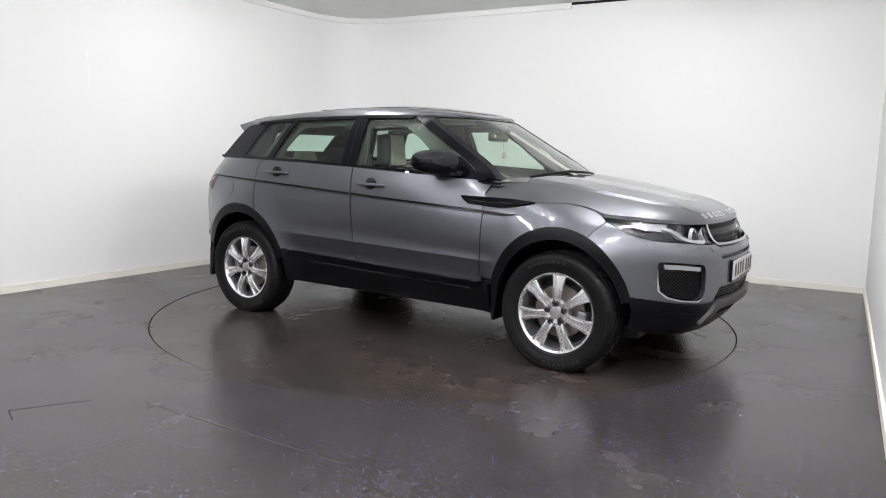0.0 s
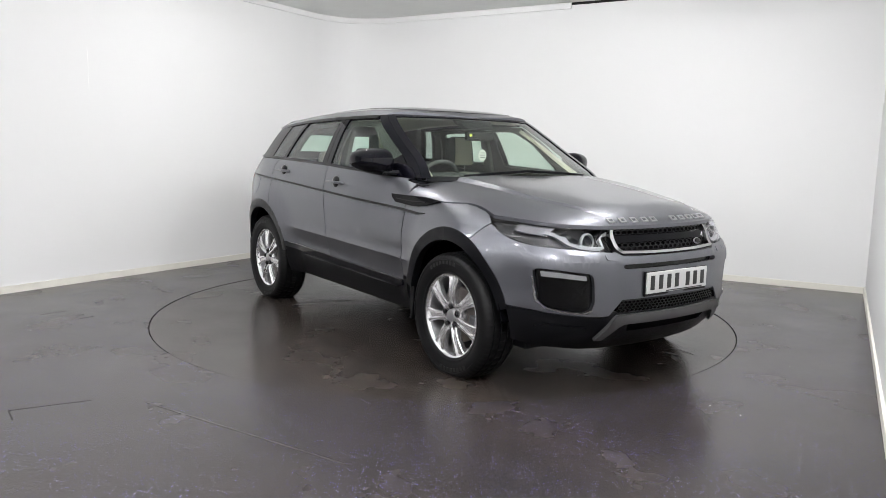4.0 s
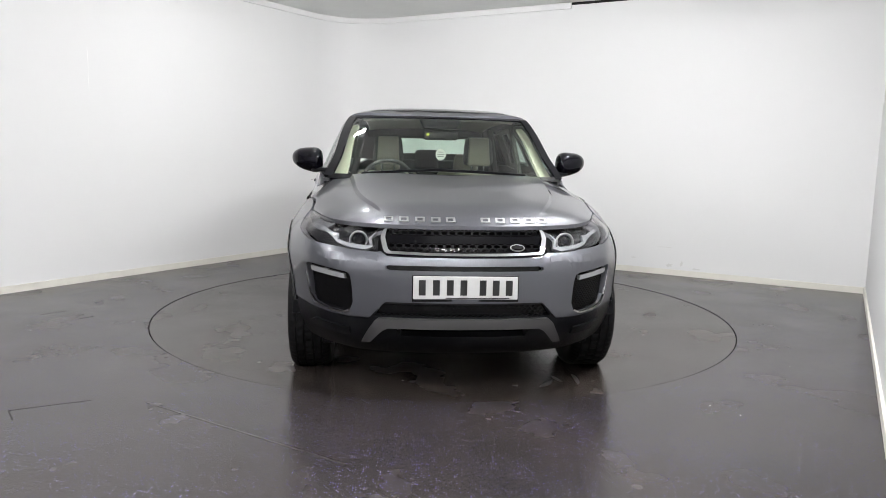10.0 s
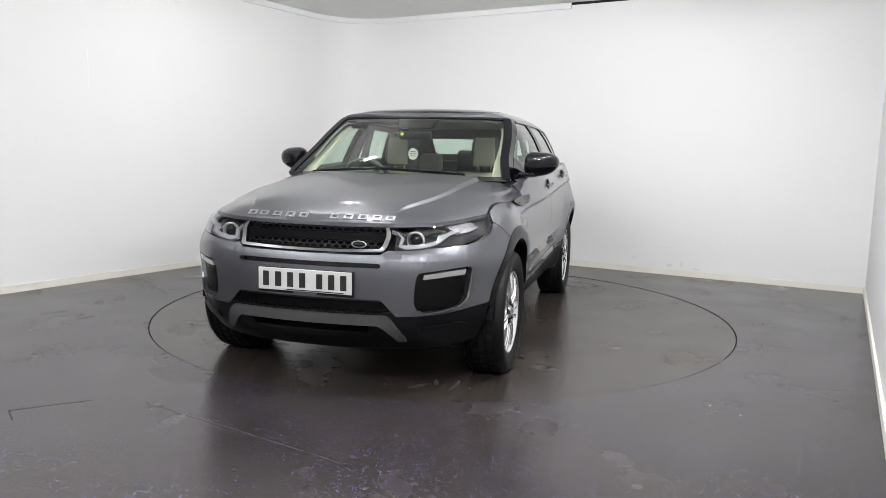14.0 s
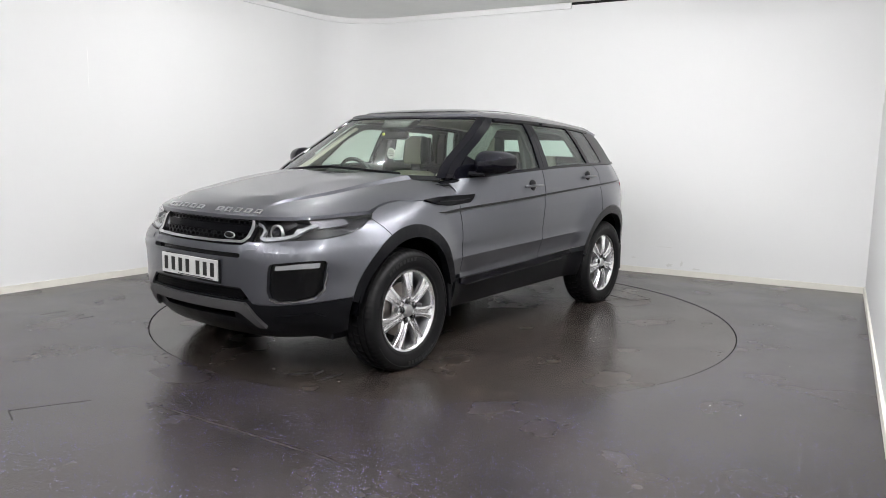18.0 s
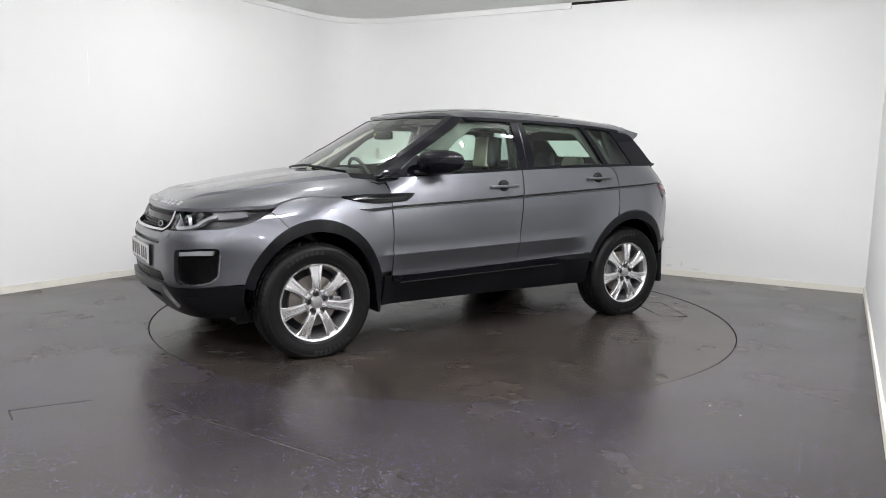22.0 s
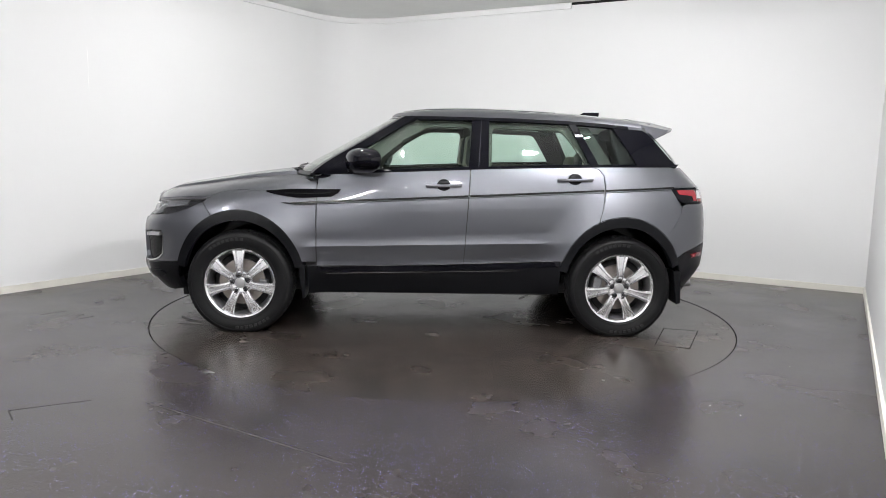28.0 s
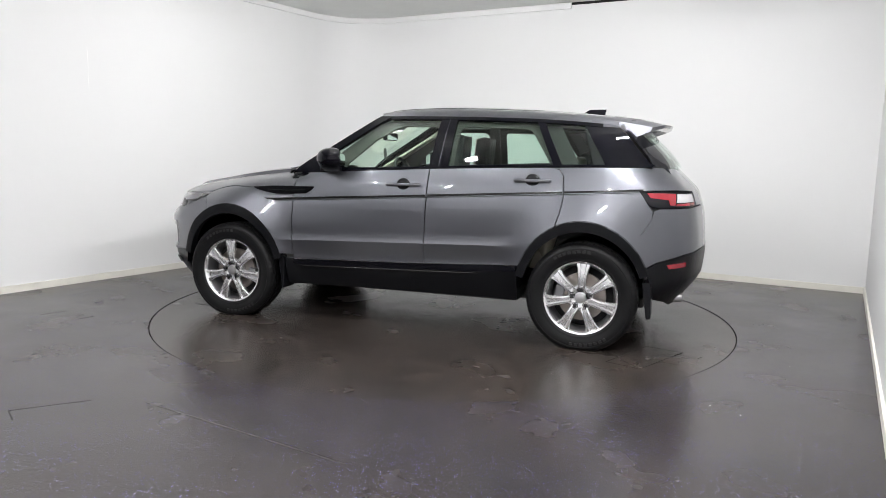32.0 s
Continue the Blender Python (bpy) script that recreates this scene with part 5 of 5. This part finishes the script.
# aerial fin
bm = bmesh.new()
for k in range(7):
    t = k / 6
    w, h = 0.034 * (1 - t) + 0.016 * t, 0.050 * t
    length = 0.19 * (1 - t) + 0.125 * t
    x1 = -1.335 - 0.012 * t
    vs = [bm.verts.new((x1 + length, 0, 1.571 + h * 0.96)), bm.verts.new((x1 + length * 0.4, w, 1.571 + h)), bm.verts.new((x1, w * 0.8, 1.571 + h)), bm.verts.new((x1, -w * 0.8, 1.571 + h)), bm.verts.new((x1 + length * 0.4, -w, 1.571 + h))]
    if k:
        for j in range(5):
            bm.faces.new((last[j], last[(j + 1) % 5], vs[(j + 1) % 5], vs[j]))
    else:
        bm.faces.new(vs[::-1])
    last = vs
bm.faces.new(last)
bmesh.ops.recalc_face_normals(bm, faces=bm.faces[:])
part("aerial_fin", bm, GLOSSBLACK, CAR, "black shark-fin aerial")


# ---- wheels ----
WHEEL_Z = 0.347


def revolve(profile, n, wobble=None):
    """A ring turned round the y axis from (radius, y) points."""
    bm = bmesh.new()
    rings = []
    for k in range(n):
        a = k * math.tau / n
        ring = []
        for j, (r, y) in enumerate(profile):
            rr = r - (wobble(j, k) if wobble else 0)
            ring.append(bm.verts.new((rr * math.cos(a), y, rr * math.sin(a))))
        rings.append(ring)
    for k in range(n):
        p, q = rings[k], rings[(k + 1) % n]
        for j in range(len(profile) - 1):
            bm.faces.new((p[j], p[j + 1], q[j + 1], q[j]))
    bmesh.ops.recalc_face_normals(bm, faces=bm.faces[:])
    return bm


def mesh_of(name, bm, material, smooth=True, sharp=None):
    me = bpy.data.meshes.new(name)
    if sharp:
        for e in bm.edges:
            if len(e.link_faces) == 2 and e.calc_face_angle(0) > math.radians(sharp):
                e.smooth = False
    bm.to_mesh(me)
    bm.free()
    me.materials.append(material)
    me.polygons.foreach_set("use_smooth", [smooth] * len(me.polygons))
    return me


def wheel_meshes():
    out = {}
    h = [(0.238, 0.088), (0.246, 0.098), (0.256, 0.105), (0.262, 0.1045), (0.270, 0.1085), (0.290, 0.1145), (0.310, 0.1165), (0.318, 0.1150), (0.320, 0.1175), (0.328, 0.1160), (0.338, 0.110),
         (0.346, 0.100), (0.352, 0.088), (0.3545, 0.074), (0.346, 0.072), (0.346, 0.066), (0.3555, 0.064), (0.356, 0.030), (0.348, 0.028), (0.348, 0.020), (0.3562, 0.018)]
    h = [(r + 0.0105 * (r - 0.238) / 0.118, y) for r, y in h]
    prof = h + [(r, -y) for r, y in h[::-1]]
    last = len(prof) - 1

    def wobble(j, k):
        j = min(j, last - j)
        if j in (10, 11, 12, 13):
            return 0.0035 if k % 3 == 0 else 0
        if j in (16, 17, 20):
            return 0.005 if (k + j) % 5 == 0 else 0
        return 0
    bm = revolve(prof, 204, wobble)
    for v in bm.verts:
        v.co.z = max(v.co.z, 0.001 - WHEEL_Z)
    out["tyre"] = mesh_of("tyre", bm, RUBBER, sharp=35)
    out["rim"] = mesh_of("rim", revolve([(0.222, 0.060), (0.226, 0.082), (0.232, 0.092), (0.238, 0.097), (0.243, 0.098), (0.246, 0.094), (0.245, 0.080), (0.240, 0.07), (0.228, 0.05)], 96), ALLOY, sharp=50)
    out["barrel"] = mesh_of("barrel", revolve([(0.224, 0.075), (0.212, 0.05), (0.205, 0.0), (0.212, -0.08), (0.235, -0.10)], 64), DARKALLOY)
    # seven spokes, each with two raised edges and a channel between
    stations = [(0.045, 0.050, 0.080), (0.075, 0.054, 0.090), (0.105, 0.054, 0.097), (0.140, 0.058, 0.098), (0.175, 0.067, 0.096), (0.205, 0.080, 0.093), (0.228, 0.096, 0.090), (0.237, 0.104, 0.088)]
    cross = [(-0.50, -0.034), (-0.50, -0.006), (-0.44, 0.0), (-0.26, 0.001), (-0.17, -0.012), (0.17, -0.012), (0.26, 0.001), (0.44, 0.0), (0.50, -0.006), (0.50, -0.034)]
    bm = bmesh.new()
    prev = None
    for r, w, y in stations:
        ring = [bm.verts.new((c * w, y + d * (1 if abs(c) > 0.18 else min(1, max(0.15, (r - 0.05) / 0.06))), r)) for c, d in cross]
        if prev:
            for j in range(len(cross)):
                k = (j + 1) % len(cross)
                bm.faces.new((prev[j], prev[k], ring[k], ring[j]))
        prev = ring
    bm.faces.new(prev)
    bmesh.ops.recalc_face_normals(bm, faces=bm.faces[:])
    out["spoke"] = mesh_of("spoke", bm, ALLOY, sharp=28)
    out["hub"] = mesh_of("hub", revolve([(0.0005, 0.080), (0.034, 0.080), (0.050, 0.084), (0.068, 0.088), (0.082, 0.086), (0.088, 0.075), (0.088, 0.03)], 48), ALLOY, sharp=40)
    out["hub_cap"] = mesh_of("hub_cap", revolve([(0.0005, 0.098), (0.024, 0.0975), (0.033, 0.095), (0.036, 0.090), (0.036, 0.078)], 32), SATIN, sharp=40)
    out["wheel_nut"] = mesh_of("wheel_nut", revolve([(0.0005, 0.1005), (0.010, 0.100), (0.0138, 0.096), (0.0145, 0.078)], 6), NUTSTEEL, sharp=30)
    out["nut_seat"] = mesh_of("nut_seat", revolve([(0.0205, 0.0900), (0.0180, 0.0885), (0.0150, 0.083)], 16), MESHBLACK)
    out["brake_disc"] = mesh_of("brake_disc", revolve([(0.06, 0.035), (0.075, 0.035), (0.080, 0.022), (0.160, 0.022), (0.160, 0.002), (0.08, 0.002)], 48), DISCSTEEL, sharp=40)
    out["back_plate"] = mesh_of("back_plate", revolve([(0.0005, -0.02), (0.205, -0.02), (0.206, -0.06)], 40), DARKTRIM)
    bm = bmesh.new()
    for a0 in (0.0,):
        ring = []
        for a, r in ((a0, 0.300), (a0 + 0.068, 0.300), (a0 + 0.068, 0.320), (a0, 0.320)):
            ring.append(bm.verts.new((r * math.cos(a), 0.1180, r * math.sin(a))))
        f = bm.faces.new(ring)
        top = bmesh.ops.extrude_face_region(bm, geom=[f])
        for v in top["geom"]:
            if isinstance(v, bmesh.types.BMVert):
                v.co.y -= 0.004
    bmesh.ops.recalc_face_normals(bm, faces=bm.faces[:])
    out["sidewall_mark"] = mesh_of("sidewall_mark", bm, MARK, smooth=False)
    cal = box_bm(-0.045, 0.045, -0.01, 0.05, 0.115, 0.178, 0.01, 2)
    out["caliper"] = mesh_of("caliper", cal, DARKALLOY, smooth=False)
    return out


WM = wheel_meshes()


def wheel(x, s, spin):
    m = pose(x, s * 0.824, WHEEL_Z, 0, 0, 0 if s > 0 else 180)
    root = new("wheel", WM["rim"])
    root.parent = CAR
    root.matrix_basis = m
    root["label"] = "silver seven-spoke alloy wheel with black tyre"
    sm = Matrix.Rotation(math.radians(spin), 4, "Y")

    def add(name, mm=Matrix()):
        o = new(name, WM[name])
        o.parent = root
        o.matrix_basis = mm
        return o
    for name in ("tyre", "barrel", "hub", "hub_cap", "brake_disc", "back_plate"):
        add(name)
    for a in (0.9, 0.9 + math.pi):
        for k in range(8):
            add("sidewall_mark", sm @ Matrix.Rotation(-a - k * 0.105, 4, "Y"))
    add("caliper", Matrix.Rotation(math.radians(-100 if x > 0 else 80), 4, "Y"))
    for k in range(7):
        add("spoke", sm @ Matrix.Rotation(k * math.tau / 7, 4, "Y"))
    for k in range(5):
        mm = sm @ Matrix.Rotation(k * math.tau / 5 + 0.1, 4, "Y") @ Matrix.Translation((0, 0, 0.0585))
        add("wheel_nut", mm)
        add("nut_seat", mm)


wheel(AX_F, 1, 2)
wheel(AX_R, 1, -3)
wheel(AX_F, -1, -4)
wheel(AX_R, -1, 3)


# ---- cabin ----
def cushion(x0, x1, y0, y1, z0, z1, r=0.05, lean=0.0, seg=4, pinch=0.0):
    """A rounded pad; lean tips its top backwards, pinch narrows its top."""
    bm = box_bm(x0, x1, y0, y1, z0, z1, r, seg)
    ym = (y0 + y1) / 2
    for v in bm.verts:
        t = (v.co.z - z0) / (z1 - z0)
        v.co.x -= lean * t
        v.co.y = ym + (v.co.y - ym) * (1 - pinch * t * t)
    return bm


for s in (1, -1):
    y = s * 0.37
    seat = part("front_seat", cushion(-0.19, -0.03, y - 0.25, y + 0.25, 0.50, 1.12, 0.06, 0.16, pinch=0.22), CREAM, CAR, "cream leather front seat with dark back", smooth=True)
    part("seat_cushion", cushion(-0.12, 0.38, y - 0.26, y + 0.26, 0.44, 0.60, 0.06), CREAM, seat, smooth=True)
    part("seat_back", cushion(-0.215, -0.18, y - 0.23, y + 0.23, 0.50, 1.10, 0.015, 0.16, pinch=0.22), DARKTRIM, seat, smooth=True)
    part("headrest", cushion(-0.35, -0.24, y - 0.125, y + 0.125, 1.17, 1.41, 0.05, 0.02, pinch=0.15), DARKTRIM, seat, smooth=True)
    part("headrest_pad", cushion(-0.27, -0.232, y - 0.092, y + 0.092, 1.175, 1.400, 0.017, 0.02, pinch=0.12), CREAM, seat, smooth=True)
    part("back_pad", cushion(-0.10, -0.018, y - 0.10, y + 0.10, 0.56, 1.08, 0.03, 0.16, pinch=0.1), DARKTRIM, seat, smooth=True)
    part("headrest_back", cushion(-0.365, -0.335, y - 0.115, y + 0.115, 1.18, 1.40, 0.012, 0.02, pinch=0.15), DARKTRIM, seat, smooth=True)
    for d in (-0.05, 0.05):
        part("headrest_post", cushion(-0.305, -0.29, y + d - 0.007, y + d + 0.007, 1.05, 1.2, 0.005), CHROME, seat)
    rear_seat = part("rear_seat", cushion(-1.06, -0.94, y - 0.28, y + 0.28, 0.55, 1.10, 0.05, 0.16), CREAM, CAR, "cream leather rear seat", smooth=True)
    part("seat_cushion", cushion(-1.02, -0.55, y - 0.30, y + 0.30, 0.48, 0.62, 0.05), CREAM, rear_seat, smooth=True)
    part("headrest", cushion(-1.24, -1.15, y - 0.12, y + 0.12, 1.10, 1.265, 0.04, 0.02, pinch=0.15), CREAM, rear_seat, smooth=True)
mid = part("rear_seat", cushion(-1.05, -0.95, -0.09, 0.09, 0.55, 1.08, 0.04, 0.16), DARKTRIM, CAR, "dark middle rear seat", smooth=True)
part("headrest", cushion(-1.24, -1.16, -0.11, 0.11, 1.11, 1.30, 0.035, 0.02), DARKTRIM, mid, smooth=True)
part("parcel_shelf", box_bm(-1.75, -1.24, -0.66, 0.66, 1.06, 1.09, 0.01), DARKTRIM, CAR)

dash = part("dashboard", cushion(0.50, 0.96, -0.74, 0.74, 0.80, 1.09, 0.07, 0.05), DARKTRIM, CAR, "dark dashboard", smooth=True)
part("binnacle", cushion(0.48, 0.68, -0.56, -0.20, 1.04, 1.14, 0.045, 0.03, pinch=0.3), DARKTRIM, dash, smooth=True)
part("console", cushion(-0.35, 0.50, -0.12, 0.12, 0.40, 0.82, 0.04), DARKTRIM, CAR, smooth=True)
part("dash_trim", cushion(0.400, 0.43, -0.72, 0.72, 0.88, 0.95, 0.01), CREAM, dash, smooth=True)


def torus(big, small, n=40, m=10):
    bm = bmesh.new()
    rings = []
    for i in range(n):
        a = i * math.tau / n
        rings.append([bm.verts.new(((big + small * math.cos(b * math.tau / m)) * math.cos(a), (big + small * math.cos(b * math.tau / m)) * math.sin(a), small * math.sin(b * math.tau / m))) for b in range(m)])
    for i in range(n):
        p, q = rings[i], rings[(i + 1) % n]
        for j in range(m):
            bm.faces.new((p[j], q[j], q[(j + 1) % m], p[(j + 1) % m]))
    bmesh.ops.recalc_face_normals(bm, faces=bm.faces[:])
    return bm


wm = Matrix.Translation((0.40, -0.375, 1.045)) @ Matrix.Rotation(math.radians(-66), 4, "Y")
bm = torus(0.185, 0.015)
bmesh.ops.transform(bm, matrix=wm, verts=bm.verts)
wheel_rim = part("steering_wheel", bm, DARKTRIM, CAR, "dark leather steering wheel", smooth=True)
for x0, x1, y0, y1 in ((-0.06, 0.06, -0.075, 0.075), (-0.02, 0.02, -0.18, -0.06), (-0.02, 0.02, 0.06, 0.18), (-0.18, -0.05, -0.02, 0.02)):
    bm = box_bm(x0, x1, y0, y1, -0.02, 0.012, 0.008)
    bmesh.ops.transform(bm, matrix=wm, verts=bm.verts)
    part("steering_spoke", bm, DARKTRIM, wheel_rim)
# interior mirror, camera housing, hanging card, small lime tag
rv = part("interior_mirror", cushion(0.385, 0.425, -0.125, 0.125, 1.365, 1.430, 0.018, 0.0), CLAD, CAR, "dark rear-view mirror", smooth=True)
part("mirror_face", box_bm(0.381, 0.384, -0.112, 0.112, 1.372, 1.423), MIRROR, rv)
part("sensor_pod", cushion(0.34, 0.44, -0.13, 0.13, 1.445, 1.515, 0.02, 0.08, pinch=-0.25), CLAD, CAR, smooth=True)
bm = bmesh.new()
bmesh.ops.create_cone(bm, cap_ends=True, segments=32, radius1=0.037, radius2=0.037, depth=0.004)
bmesh.ops.transform(bm, matrix=Matrix.Translation((0.45, 0.0, 1.262)) @ Matrix.Rotation(math.radians(90), 4, "Y") @ Matrix.Diagonal((1.12, 1, 1, 1)), verts=bm.verts)
card = part("hanging_card", bm, CARD, CAR, "white oval card hung on the mirror")
part("card_cord", box_bm(0.449, 0.451, -0.001, 0.001, 1.31, 1.37), DARKTRIM, card)
for k, w in enumerate((0.04, 0.05, 0.045)):
    part("print_bar", box_bm(0.4525, 0.4535, -w / 2, w / 2, 1.277 - k * 0.016, 1.282 - k * 0.016), DARKTRIM, card)
for s in (1, -1):
    part("sun_visor", cushion(0.08, 0.22, s * 0.38 - 0.18, s * 0.38 + 0.18, 1.506, 1.522, 0.007, 0.0), HEADLINER, CAR, smooth=True)
    bm = box_bm(-0.375, -0.285, -0.02, 0.02, 0.70, 1.50, 0.01)
    for v in bm.verts:
        t = (v.co.z - 0.70) / 0.80
        v.co.y = s * (0.85 - 0.19 * max(0, t - 0.5) / 0.5 + v.co.y) - s * 0.03
    bmesh.ops.recalc_face_normals(bm, faces=bm.faces[:])
    part("inner_bpillar", bm, LINING, CAR)
bm = bmesh.new()
bmesh.ops.create_cone(bm, cap_ends=True, segments=20, radius1=0.011, radius2=0.011, depth=0.006)
bmesh.ops.transform(bm, matrix=Matrix.Translation((0.430, -0.094, 1.404)) @ Matrix.Rotation(math.radians(90), 4, "Y"), verts=bm.verts)
part("lime_tag", bm, YELLOW, rv, "small lime sticker on the mirror")
part("tailgate_lining", cushion(-1.61, -1.49, -0.56, 0.56, 1.41, 1.52, 0.02, 0.0), DARKTRIM, CAR, smooth=True)
for s in (1, -1):
    bm = cushion(-1.62, -1.34, -0.03, 0.03, 1.02, 1.50, 0.02, 0.0)
    for v in bm.verts:
        t = (v.co.z - 1.02) / 0.48
        v.co.x += 0.14 * t - 0.06
        v.co.y = s * (0.70 - 0.10 * t + v.co.y)
    bmesh.ops.recalc_face_normals(bm, faces=bm.faces[:])
    part("boot_lining", bm, DARKTRIM, CAR, smooth=True)


# ---- what moves ----
SINK = -0.003  # the plate lies a little under the floor around it


def motions():
    table_rows, car_rows = [], []
    for k in range(17):
        t = k * 2.0
        th = turn_angle(t)
        table_rows.append((t, pose(0, 0, SINK, 0, 0, th)))
        car_rows.append((t, pose(0, 0, SINK, 0, 0, th) @ pose(0.1157, -0.0894, 0)))
    walk(TABLE, table_rows)
    walk(CAR, car_rows)


motions()
